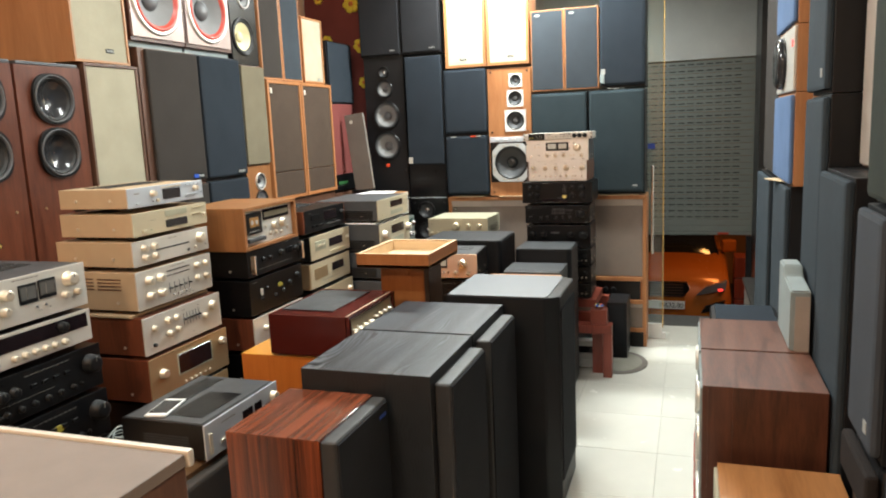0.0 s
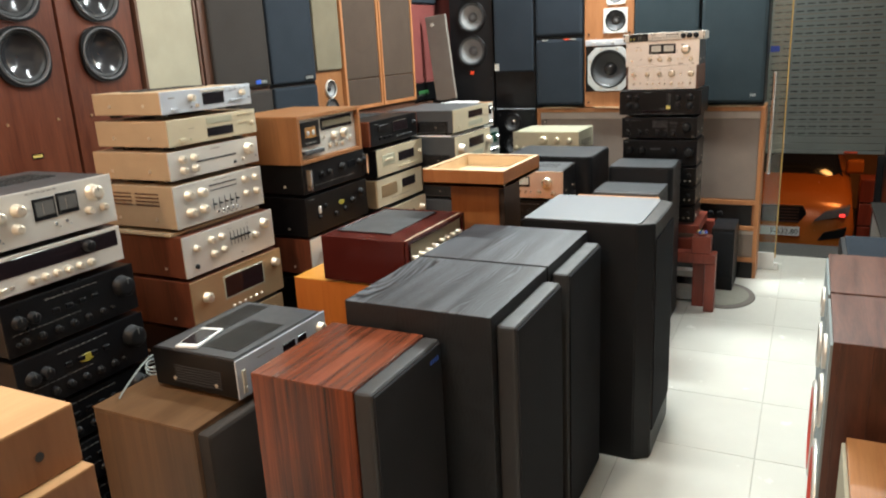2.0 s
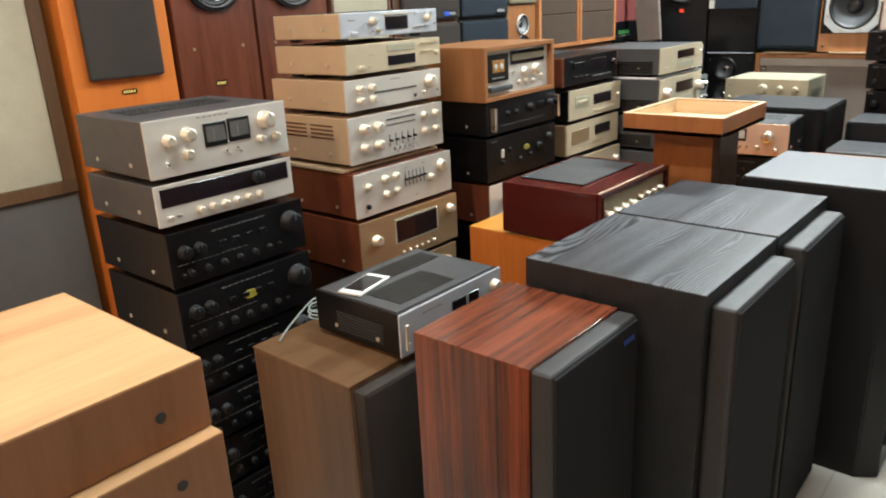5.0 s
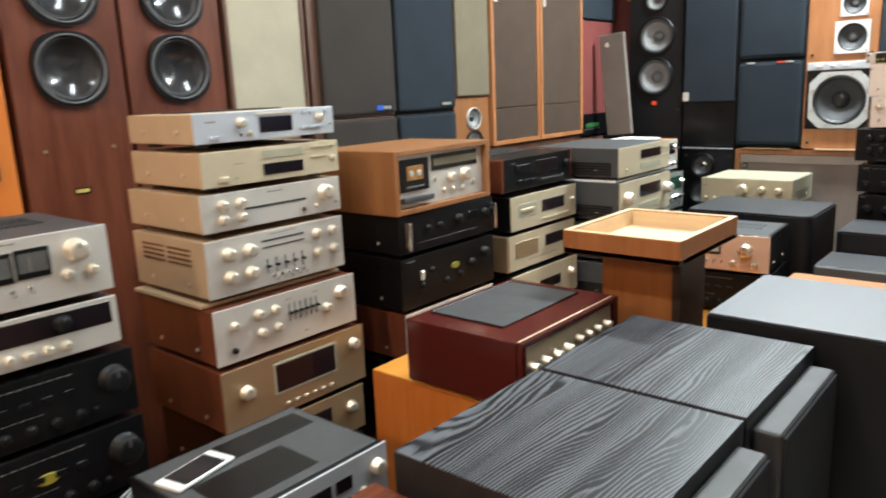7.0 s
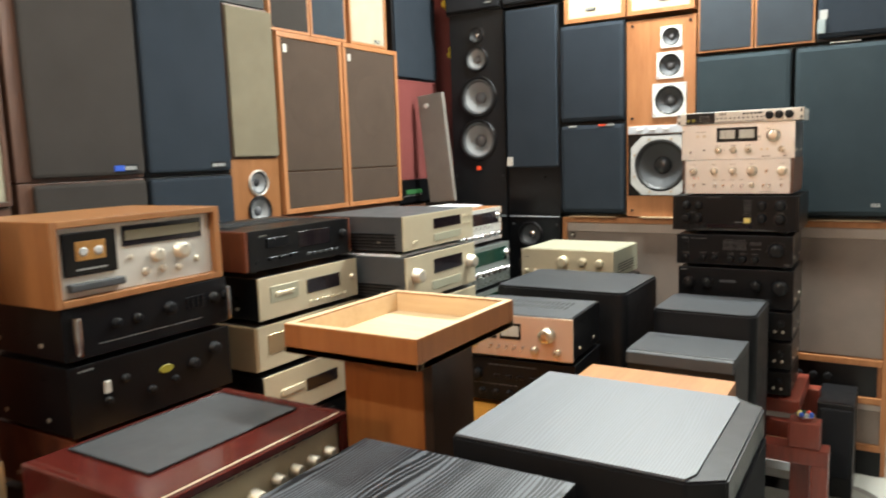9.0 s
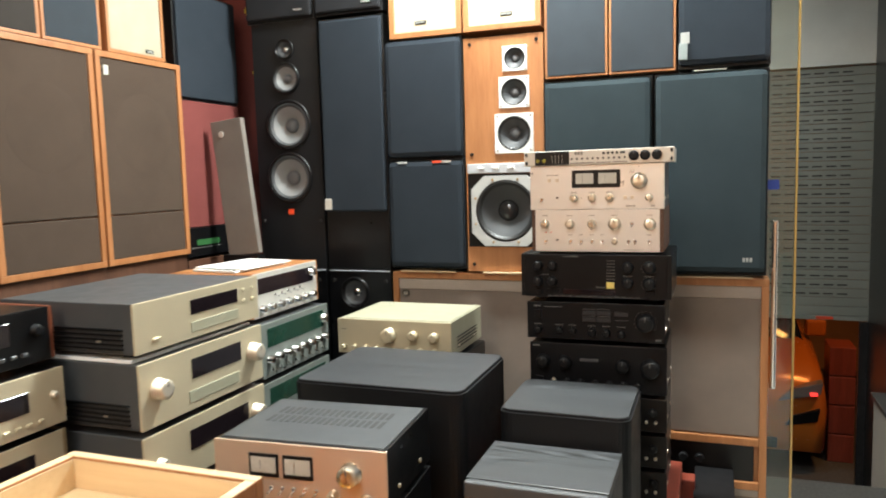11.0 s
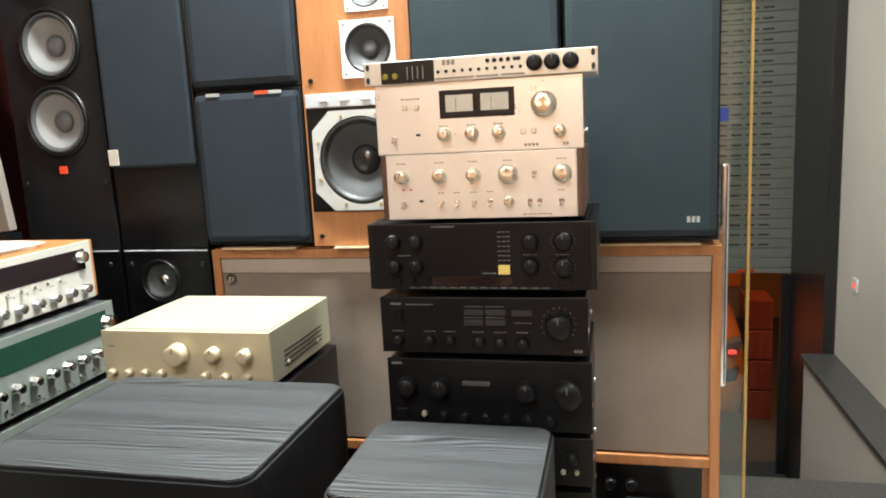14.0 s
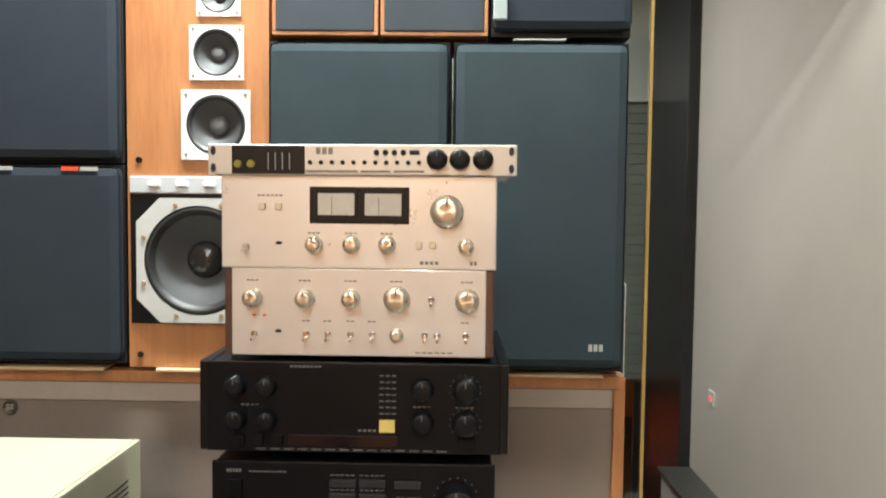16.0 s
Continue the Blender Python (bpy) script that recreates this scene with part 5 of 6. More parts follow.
part("key_bar", box(-0.2, -0.02, 0.032, -0.06, 0.002, 0.05, 0.004), GREYMETAL, t)
part("meter_window", box(-0.05, -0.004, 0.118, 0.19, 0.004, 0.168, 0.002), DISPLAY, t)
part("meter_scale", box(-0.044, -0.0055, 0.132, 0.184, -0.003, 0.156, 0), BEIGE, t)
for kx, kz, kr in ((0.045, 0.086, 0.017), (0.12, 0.09, 0.021), (0.01, 0.05, 0.009), (0.06, 0.05, 0.009), (0.11, 0.046, 0.009), (0.17, 0.06, 0.008), (-0.03, 0.09, 0.006)):
    knob(t, kx, kz, kr, kr, KNOBSILVER, 0.0)
it = [("kb", 0.28, 0.55, 0.0105), ("kb", 0.4, 0.55, 0.0105), ("kb", 0.6, 0.6, 0.015), ("kb", 0.9, 0.6, 0.014), ("t", 0.5, 0.22, 0.3, 0.002, 20)] + row("b", 0.72, 0.82, 0.6, 4, 0.008, 0.03, BLACKMETAL)
t = component(stack(-1.42, YC + 0.01, 1.0), 0.47, 0.134, 0.36, "black power amplifier with rack handles", BLACKSATIN, BLACKMETAL, it, GS)
for hx in (-0.215, 0.215):
    part("rack_handle", box(hx - 0.006, -0.04, 0.025, hx + 0.006, -0.006, 0.115, 0.005), CHROME, t)
it = [("kb", 0.88, 0.7, 0.016), ("kb", 0.73, 0.55, 0.014), ("kb", 0.6, 0.4, 0.009), ("kb", 0.45, 0.35, 0.01), ("o", 0.55, 0.6, 0.021, OLIVE), ("t", 0.1, 0.92, 0.04, 0.004, 4), ("kb", 0.3, 0.65, 0.009), ("kb", 0.2, 0.4, 0.009), ("b", 0.2, 0.6, 0.016, 0.03, SILVER)]
component(stack(-1.42, YC + 0.01, 0.822), 0.47, 0.176, 0.36, "black amplifier with a yellow oval label", BLACKSATIN, BLACKSATIN, it, GS)
component(stack(-1.42, YC + 0.01, 0.655), 0.45, 0.165, 0.36, "silver fronted amplifier in a dark wood case", MAHOGANY, SILVER, [("k", 0.2, 0.6, 0.014), ("k", 0.35, 0.6, 0.014), ("k", 0.8, 0.6, 0.02), ("d", 0.55, 0.6, 0.08, 0.03)], GS, vents=False)
for k, z in enumerate((0.49, 0.325, 0.16, 0.0)):
    black_amp(stack(-1.42, YC + 0.01, z), 0.45, 0.157, 0.36, 20 + k, GS, "black amplifier at the foot of a stack")

# fourth stack
YC = 3.945
it = [("d", 0.62, 0.62, 0.15, 0.05), ("b", 0.25, 0.65, 0.09, 0.03, BLACKMETAL), ("t", 0.13, 0.85, 0.03, 0.004, 3), ("kb", 0.92, 0.6, 0.013)] + row("b", 0.2, 0.4, 0.25, 3, 0.03, 0.012, BLACKMETAL) + row("b", 0.55, 0.85, 0.2, 6, 0.014, 0.008, GREYMETAL)
component(stack(-1.45, YC, 1.112), 0.46, 0.132, 0.36, "black minidisc deck with a dark red wood side", BLACKSATIN, BLACKSATIN, it, GS, cheeks=MAHOGANY)
it = [("d", 0.62, 0.55, 0.16, 0.045), ("p", 0.23, 0.56, 0.12, 0.05, CHAMPLID), ("b", 0.23, 0.56, 0.08, 0.012), ("k", 0.93, 0.55, 0.008)] + row("b", 0.48, 0.85, 0.16, 7, 0.014, 0.008)
component(stack(-1.43, YC + 0.01, 0.966), 0.46, 0.14, 0.36, "pale champagne tape deck", BLACKSATIN, CHAMPAGNE, it, GS, name="tape_deck")
component(stack(-1.435, YC, 0.815), 0.46, 0.146, 0.36, "champagne cassette deck with a dark window", BLACKSATIN, CHAMPAGNE, [("p", 0.25, 0.55, 0.15, 0.06, BRONZE), ("d", 0.68, 0.6, 0.14, 0.045), ("t", 0.5, 0.2, 0.2, 0.003, 9)], GS, cheeks=BRONZE, name="tape_deck")
component(stack(-1.42, YC, 0.655), 0.46, 0.156, 0.36, "champagne amplifier low in the stack", BLACKSATIN, CHAMPAGNE, [("d", 0.55, 0.5, 0.15, 0.04), ("k", 0.88, 0.6, 0.016), ("b", 0.25, 0.55, 0.1, 0.02)], GS)
for k, z in enumerate((0.49, 0.325, 0.16, 0.0)):
    black_amp(stack(-1.43, YC, z), 0.45, 0.157, 0.36, 30 + k, GS, "black amplifier at the foot of a stack")

# fifth stack: champagne separates
YC = 4.46


def finned(m, h, items, label):
    t = component(m, 0.475, h, 0.4, label, GREYMETAL, CHAMPAGNE, items, GS, vents=False)
    for k in range(5):
        z = 0.022 + k * 0.011
        for sx in (-1, 1):
            a, b = sorted((sx * 0.2325, sx * 0.239))
            part("fin", box(a, 0.03, z, b, 0.38, z + 0.005, 0.001, 1), BLACKSATIN, t)
    return t


finned(stack(-1.255, YC, 1.115), 0.13, [("d", 0.6, 0.66, 0.19, 0.036), ("p", 0.6, 0.24, 0.19, 0.026, CHAMPLID), ("b", 0.14, 0.22, 0.022, 0.008)] + row("b", 0.86, 0.94, 0.75, 2, 0.008, 0.008) + row("b", 0.86, 0.94, 0.5, 2, 0.008, 0.008), "champagne disc player with a finned dark case")
finned(stack(-1.25, YC, 0.94), 0.166, [("d", 0.58, 0.66, 0.2, 0.05), ("k", 0.12, 0.56, 0.024, 0.03), ("k", 0.9, 0.56, 0.024, 0.03), ("p", 0.55, 0.22, 0.2, 0.03, CHAMPLID)], "champagne amplifier with two large knobs")
finned(stack(-1.25, YC, 0.775), 0.16, [("d", 0.58, 0.62, 0.24, 0.05), ("k", 0.9, 0.56, 0.02, 0.03), ("k", 0.1, 0.5, 0.014, 0.02)], "champagne power amplifier with a dark window")
finned(stack(-1.25, YC, 0.61), 0.16, [("d", 0.58, 0.62, 0.24, 0.05), ("k", 0.9, 0.56, 0.02, 0.03)], "champagne power amplifier low in the stack")
for k, z in enumerate((0.455, 0.3, 0.15, 0.0)):
    black_amp(stack(-1.26, YC, z), 0.45, 0.15, 0.38, 40 + k, GS, "black amplifier at the foot of a stack")
s = thing("cardboard_sheet", pose(-1.46, YC, 1.1065), "thin pale board between two amplifiers", "cardboard", "cardboard sheets")
part("sheet", box(-0.2, -0.23, 0, 0.19, 0.22, 0.008, 0.001), PAPER, s)

# sixth stack: lit receivers
YC = 5.44
it = [("p", 0.5, 0.7, 0.4, 0.06, DISPLAY), ("k", 0.9, 0.75, 0.017, 0.02)] + row("k", 0.1, 0.9, 0.2, 7, 0.0135, 0.022) + row("l", 0.3, 0.7, 0.45, 5) + [("t", 0.4, 0.75, 0.2, 0.003, 12)]
component(stack(-1.63, YC, 0.988), 0.455, 0.18, 0.36, "wood-cased silver receiver with a row of knobs", TEAK, SILVER, it, GS, cheeks=TEAK, lid=TEAKTOP, vents=False, name="receiver", kmat=CHROME, mark=GREENMARK)
for k, z in enumerate((0.766, 0.54)):
    it = [("p", 0.5, 0.72, 0.42, 0.07, GREENGLASS), ("t", 0.5, 0.8, 0.36, 0.004, 26), ("t", 0.5, 0.66, 0.36, 0.003, 34)] + row("k", 0.08, 0.92, 0.34, 8, 0.014, 0.024) + row("l", 0.12, 0.88, 0.12, 8) + [("k", 0.92, 0.72, 0.02, 0.024)]
    component(stack(-1.6, YC + 0.01, z), 0.49, 0.216, 0.38, "large silver receiver with a green lit dial", GREYMETAL, SILVERDIM, it, GS, name="receiver", kmat=CHROME, mark=GREENMARK)
for k, z in enumerate((0.36, 0.18, 0.0)):
    black_amp(stack(-1.6, YC, z), 0.46, 0.178, 0.36, 50 + k, GS, "black amplifier at the foot of a stack")
rnd = random.Random(4)
for k in range(4):
    s = thing("paper_sheet", pose(-1.80 + 0.02 * rnd.random(), 5.38 + 0.03 * rnd.random(), 1.1705 + 0.004 * k, 0, 0, 80 + 9 * rnd.random()), "white paper sheets lying on a wooden receiver", "paper", "loose white papers")
    part("sheet", box(-0.15, -0.105, 0, 0.15, 0.105, 0.0035, 0.001), PAPER, s)

# ---- floor speakers along the aisle, fronts facing +x ----
def aisle(xf, y0, y1):
    return pose(xf, (y0 + y1) / 2, 0, 0, 0, 90)


s = speaker(aisle(-0.492, 2.02, 2.39), 0.362, 0.813, 0.3, "glossy rosewood floor speaker with a black grille", ROSEWOOD, ROSETOP)
deep_grille(s, -0.178, -0.05, 0.178, 0.812, 0.055)
part("badge", bars(0.13, 0.77, 0.05, 0.012, 4, -0.055), BLUEBADGE, s)
s = speaker(aisle(-1.0, 2.0, 2.56), 0.55, 0.618, 0.39, "brown veneer floor speaker with rounded edges", BROWN, BROWNLIT, bev=0.012)
grille(s, -0.265, -0.05, 0.265, 0.606, CHARCOAL, 0.04, 0.012)
it = [("d", 0.55, 0.6, 0.06, 0.03), ("d", 0.7, 0.6, 0.045, 0.03), ("k", 0.92, 0.62, 0.017, 0.02), ("k", 0.82, 0.3, 0.008), ("b", 0.06, 0.5, 0.014, 0.05, KNOBSILVER), ("b", 0.06, 0.2, 0.014, 0.02, KNOBSILVER), ("t", 0.3, 0.8, 0.08, 0.003)] + row("b", 0.2, 0.45, 0.3, 5, 0.018, 0.012, KNOBSILVER) + row("l", 0.5, 0.72, 0.2, 4)
t = component(pose(-0.985, 2.385, 0.621, 0, 0, 90), 0.43, 0.13, 0.32, "grey metal receiver with a silver front edge", BLACKSATIN, SILVERCOOL, it, "", lid=GREYMETAL, vents=False)
for k, (y0, w) in enumerate(((0.04, 0.16), (0.2, 0.1))):
    part("vent_grille", box(-0.16 + 0.12 * k, y0, 0.1315, 0.06 + 0.12 * k, y0 + w * 0.8, 0.1328, 0), BLACKSATIN, t, "darker perforated panel")
bm = bmesh.new()
for k in range(7):
    add_box(bm, -0.2125, 0.06, 0.03 + 0.0085 * k, -0.2105, 0.235, 0.0335 + 0.0085 * k)
part("side_vents", bm, SLOT, t)
ph = thing("smartphone", pose(-1.2, 2.265, 0.7535, 0, 0, 12), "white smartphone lying on a receiver", "phone")
part("body", box(-0.037, -0.075, 0, 0.037, 0.075, 0.008, 0.004, 3), WHITEPAINT, ph)
part("screen", box(-0.032, -0.055, 0.007, 0.032, 0.055, 0.0088, 0.0005, 1), PHONEGLASS, ph, "dark screen")


def cable(name, label, pts, r, material):
    cu = bpy.data.curves.new(name, "CURVE")
    cu.dimensions, cu.bevel_depth, cu.bevel_resolution = "3D", r, 3
    sp = cu.splines.new("NURBS")
    sp.points.add(len(pts) - 1)
    for p, q in zip(sp.points, pts):
        p.co = (*q, 1)
    sp.use_endpoint_u, sp.order_u = True, 4
    cu.materials.append(material)
    return tagged(new(name, cu), label, "cable")


rnd = random.Random(8)
pts = [(-1.32, 2.35, 0.66)]
for k in range(26):
    a = k * 0.9
    pts.append((-1.355 + 0.026 * math.cos(a) + 0.012 * rnd.random(), 2.21 + 0.04 * math.sin(a) + 0.012 * rnd.random(), 0.632 + 0.0016 * k + 0.02 * math.sin(a * 0.5) ** 2))
pts += [(-1.36, 2.1, 0.64), (-1.34, 2.06, 0.627)]
cable("power_cable", "coiled grey power cable beside the receiver", pts, 0.0026, PALEGREY)

PAIR = "pair of black ash floor speakers"
for y0, y1 in ((2.405, 2.872), (2.886, 3.352)):
    s = speaker(aisle(-0.302, y0, y1), y1 - y0, 0.878, 0.455, "black ash floor speaker with a flowing grain top", ASHSHADED, ASH, group=PAIR, bev=0.002)
    deep_grille(s, -0.2, -0.05, 0.2, 0.846, 0.062)
s = thing("loudspeaker", aisle(-0.118, 3.39, 3.86), "large black floor speaker with a grey ash top", "speaker")
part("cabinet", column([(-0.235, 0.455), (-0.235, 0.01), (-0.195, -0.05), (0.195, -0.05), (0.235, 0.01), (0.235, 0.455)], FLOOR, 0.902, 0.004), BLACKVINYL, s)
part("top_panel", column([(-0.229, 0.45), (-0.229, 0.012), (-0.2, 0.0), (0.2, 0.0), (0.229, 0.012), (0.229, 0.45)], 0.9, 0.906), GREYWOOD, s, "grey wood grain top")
grille(s, -0.185, 0.05, 0.185, 0.84, BLACKCLOTH, 0.006, 0.003, -0.05)
s = speaker(aisle(-0.178, 3.93, 4.14), 0.2, 0.85, 0.38, "pale wood speaker squeezed behind a black one", TEAK, TEAKTOP)
s = speaker(pose(-0.43, 4.585, 0), 0.345, 0.755, 0.255, "small black ash speaker with a shiny lid", ASHSHADED, ASHGREY)
part("lid_edge", box(-0.172, -0.022, 0.735, 0.172, 0.0, 0.778, 0.008, 3), GREYMETAL, s, "silvery bevelled edge")
part("lid", box(-0.172, 0.0, 0.757, 0.172, 0.255, 0.78, 0.003), ASHGREY, s)
def rounded(x0, y0, x1, y1, r, n=6):
    pts = []
    for cx, cy, a0 in ((x1 - r, y0 + r, -90), (x1 - r, y1 - r, 0), (x0 + r, y1 - r, 90), (x0 + r, y0 + r, 180)):
        for k in range(n + 1):
            a = math.radians(a0 + 90 * k / n)
            pts.append((cx + r * math.cos(a), cy + r * math.sin(a)))
    return pts


def subwoofer(m, w, h, d, label):
    s = thing("subwoofer", m, label, "subwoofer")
    low = FLOOR if abs(m.translation.z) < 1e-6 else 0.0
    part("cabinet", column(rounded(-w / 2, 0, w / 2, d, 0.035), low + 0.012, h, 0.006), BLACKVINYL, s)
    part("top_panel", column(rounded(-w / 2 + 0.008, 0.008, w / 2 - 0.008, d - 0.008, 0.03), h - 0.002, h + 0.002), ASHGREY, s, "grey-black ash grain top")
    for fx in (-w / 2 + 0.05, w / 2 - 0.05):
        for fy in (0.05, d - 0.05):
            part("foot", lathe_foot(fx, fy, low), BLACKSATIN, s)


def lathe_foot(x, y, z):
    return box(x - 0.018, y - 0.018, z, x + 0.018, y + 0.018, z + 0.0125, 0.004, 2)


subwoofer(pose(-0.42, 4.865, 0), 0.36, 0.86, 0.325, "tall black subwoofer with rounded corners")
subwoofer(pose(-0.935, 4.775, 0.45), 0.53, 0.475, 0.44, "wide black ash subwoofer with a wood grain top")
s = speaker(pose(-0.935, 4.775, 0.0), 0.5, 0.449, 0.42, "black box under a subwoofer", BLACKVINYL)
it = [("m", 0.3, 0.62, 0.075, 0.055), ("m", 0.5, 0.62, 0.075, 0.055), ("k", 0.8, 0.6, 0.025, 0.028), ("k", 0.88, 0.2, 0.012), ("k", 0.7, 0.22, 0.012), ("k", 0.06, 0.25, 0.01), ("k", 0.2, 0.25, 0.01)] + row("l", 0.34, 0.6, 0.25, 5)
component(pose(-0.918, 4.345, 0.764, 0, 0, 4), 0.43, 0.152, 0.31, "rose-gold amplifier with meters under a vented grey lid", BLACKSATIN, ROSEGOLD, it, "", lid=GREYMETAL, kmat=KNOBSPUN)
black_amp(pose(-0.918, 4.36, 0.6, 0, 0, 4), 0.43, 0.16, 0.3, 61, "", "black component under the silver amplifier")
s = speaker(pose(-0.9, 4.05, 0.0), 0.48, 0.595, 0.64, "orange veneer box carrying components", ORANGE, AMBER)
it = [("k", 0.47, 0.58, 0.0265, 0.03), ("k", 0.68, 0.6, 0.0175, 0.024), ("k", 0.86, 0.58, 0.0175, 0.024), ("t", 0.06, 0.7, 0.02, 0.004, 3)] + row("k", 0.06, 0.36, 0.2, 4, 0.0095, 0.018) + row("k", 0.62, 0.86, 0.17, 3, 0.0105, 0.02)
t = component(pose(-1.12, 5.33, 0.858), 0.445, 0.14, 0.36, "champagne gold integrated amplifier with three main knobs", CHAMPLID, CHAMPAGNE, it, "", lid=CHAMPLID, vents=False, kmat=CHAMPAGNE)
for k in range(4):
    part("side_slot", box(0.2185, 0.07, 0.035 + 0.012 * k, 0.2195, 0.3, 0.039 + 0.012 * k, 0), SLOT, t)
component(pose(-1.11, 5.345, 0.7), 0.445, 0.156, 0.36, "gloss black amplifier under the gold one", BLACKSATIN, BLACKSATIN, row("kb", 0.2, 0.8, 0.5, 4, 0.014), "")
s = speaker(pose(-1.11, 5.35, 0), 0.46, 0.699, 0.36, "black box carrying the gold amplifier", BLACKVINYL)

tray = thing("display_stand", pose(-0.825, 3.605, 0.0), "wooden stand with a shallow pine tray on top", "stand")
part("column", box(-0.115, -0.09, FLOOR, 0.105, 0.09, 1.02, 0.002), STANDWOOD, tray)
part("column_side", box(0.1055, -0.0895, FLOOR, 0.13, 0.0895, 1.02, 0.002), STANDDARK, tray, "dark side board")
part("tray_base", box(-0.178, -0.215, 1.0205, 0.178, 0.215, 1.036, 0.001), PINE, tray, "pale pine tray bottom")
for a in ((-0.178, -0.215, 0.178, -0.197), (-0.178, 0.197, 0.178, 0.215), (-0.178, -0.1965, -0.16, 0.1965), (0.16, -0.1965, 0.178, 0.1965)):
    sd = part("tray_side", box(a[0], a[1], 1.0205, a[2], a[3], 1.086, 0.001), STANDWOOD, tray)
    part("tray_rim", box(a[0] + 0.001, a[1] + 0.001, 1.084, a[2] - 0.001, a[3] - 0.001, 1.0875, 0.0005, 1), PINE, sd)

for a in ((-0.1595, -0.1965, 0.1595, -0.1945), (-0.1595, 0.1945, 0.1595, 0.1965), (-0.1595, -0.194, -0.1575, 0.194), (0.1575, -0.194, 0.1595, 0.194)):
    part("tray_liner", box(a[0], a[1], 1.0365, a[2], a[3], 1.083, 0), PINE, tray)

it = row("k", 0.1, 0.45, 0.55, 4, 0.013, 0.026) + row("k", 0.58, 0.9, 0.6, 4, 0.011, 0.022) + [("t", 0.5, 0.85, 0.2, 0.003, 9)] + row("l", 0.3, 0.8, 0.22, 6)
ra = component(pose(-0.83, 3.125, 0.742, 0, 0, 90), 0.455, 0.18, 0.345, "amplifier in a glossy dark red lacquered case", REDLACQUER, CHAMPAGNE, it, "", lid=None, vents=False, screws=False, cheeks=REDLACQUER)
part("case_lip", box(-0.238, -0.02, 0.166, 0.238, -0.0065, 0.18, 0.002), REDLACQUER, ra)
for sx in (-1, 1):
    part("case_lip", box(sx * 0.228 - 0.01, -0.02, 0.012, sx * 0.228 + 0.01, -0.0065, 0.1658, 0.002), REDLACQUER, ra)
s = thing("vent_mesh", pose(-0.99, 3.125, 0.9215), "flat grey mesh panel on the red amplifier", "panel")
part("mesh", box(-0.16, -0.16, 0, 0.07, 0.2, 0.003, 0.001), GREYMETAL, s)
for x0, y0, x1, y1 in ((-0.164, -0.164, -0.1605, 0.204), (0.0705, -0.164, 0.074, 0.204), (-0.1602, -0.164, 0.0702, -0.1605), (-0.1602, 0.2005, 0.0702, 0.204)):
    part("rim", box(x0, y0, 0, x1, y1, 0.0042, 0.001, 1), BLACKSATIN, s)
s = speaker(pose(-0.845, 3.15, 0, 0, 0, 90), 0.5, 0.74, 0.485, "bright orange veneer box under the red amplifier", ORANGE, AMBER)

# near foreground cabinets
OB = "orange-brown cabinets with bored holes"
for k, (z0, z1, dx, holes) in enumerate(((0.948, 1.05, 0.0, (0.045,)), (0.755, 0.945, 0.025, (0.145, 0.05)), (0.55, 0.752, 0.03, (0.145, 0.05)), (0.3, 0.547, 0.03, (0.145, 0.05)), (0.0, 0.297, 0.03, (0.145,)))):
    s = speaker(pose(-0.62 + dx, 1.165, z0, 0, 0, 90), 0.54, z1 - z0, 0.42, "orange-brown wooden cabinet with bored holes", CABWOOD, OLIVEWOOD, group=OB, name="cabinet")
    for hz in holes:
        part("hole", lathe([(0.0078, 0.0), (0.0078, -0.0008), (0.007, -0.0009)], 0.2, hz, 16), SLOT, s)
s = thing("grey_cabinet", pose(-0.35, 0.76, 0), "tall grey laminate cabinet with a bright metal edge", "cabinet")
part("body", box(-0.3, -0.23, FLOOR, 0.285, 0.222, 1.285, 0.003), DARKWOOD, s)
part("top", box(-0.3, -0.23, 1.2855, 0.285, 0.222, 1.3, 0.002), GREYTOP, s)
part("metal_edge", box(-0.302, 0.2225, 1.284, 0.29, 0.232, 1.304, 0.003), SILVER, s, "bright metal edge strip")

# ---- right side ----
def right(xf, y0, y1, z0=0.0):
    return pose(xf, (y0 + y1) / 2, z0, 0, 0, -90)


WP = "pair of walnut speakers with red woofers"
for y0, y1 in ((2.7, 3.09), (3.105, 3.53)):
    s = speaker(right(0.505, y0, y1), y1 - y0, 0.805, 0.36, "walnut floor speaker with a red-ringed woofer", WALNUT, WALNUTLIT, group=WP, holes=[(0, 0.24, 0.15), (0, 0.55, 0.07), (0, 0.7, 0.045)])
    w = (y1 - y0) / 2
    part("baffle_facing", plate(rect(-w + 0.012, 0.012, w - 0.012, 0.793), [(0, 0.24, 0.152), (0, 0.55, 0.071), (0, 0.7, 0.046)], -0.006, 0.0, 36), PALEGREY, s, "pale grey baffle")
    driver(s, 0, 0.24, 0.15, -0.006, "red")
    driver(s, 0, 0.55, 0.07, -0.006, "silver")
    driver(s, 0, 0.7, 0.045, -0.006, "silver")
s = speaker(right(0.55, 2.2, 2.64), 0.44, 0.58, 0.34, "light brown speaker with a cream front", TEAK, TEAKTOP)
part("baffle", box(-0.21, -0.01, 0.01, 0.21, 0, 0.57, 0.003), CREAM, s)
s = speaker(right(0.56, 3.56, 4.15), 0.58, 0.72, 0.3, "low black speaker with a padded dark top", BLACKVINYL, None, bev=0.02)
part("top_panel", box(-0.27, 0.02, 0.7185, 0.27, 0.28, 0.726, 0.003), NAVY, s)
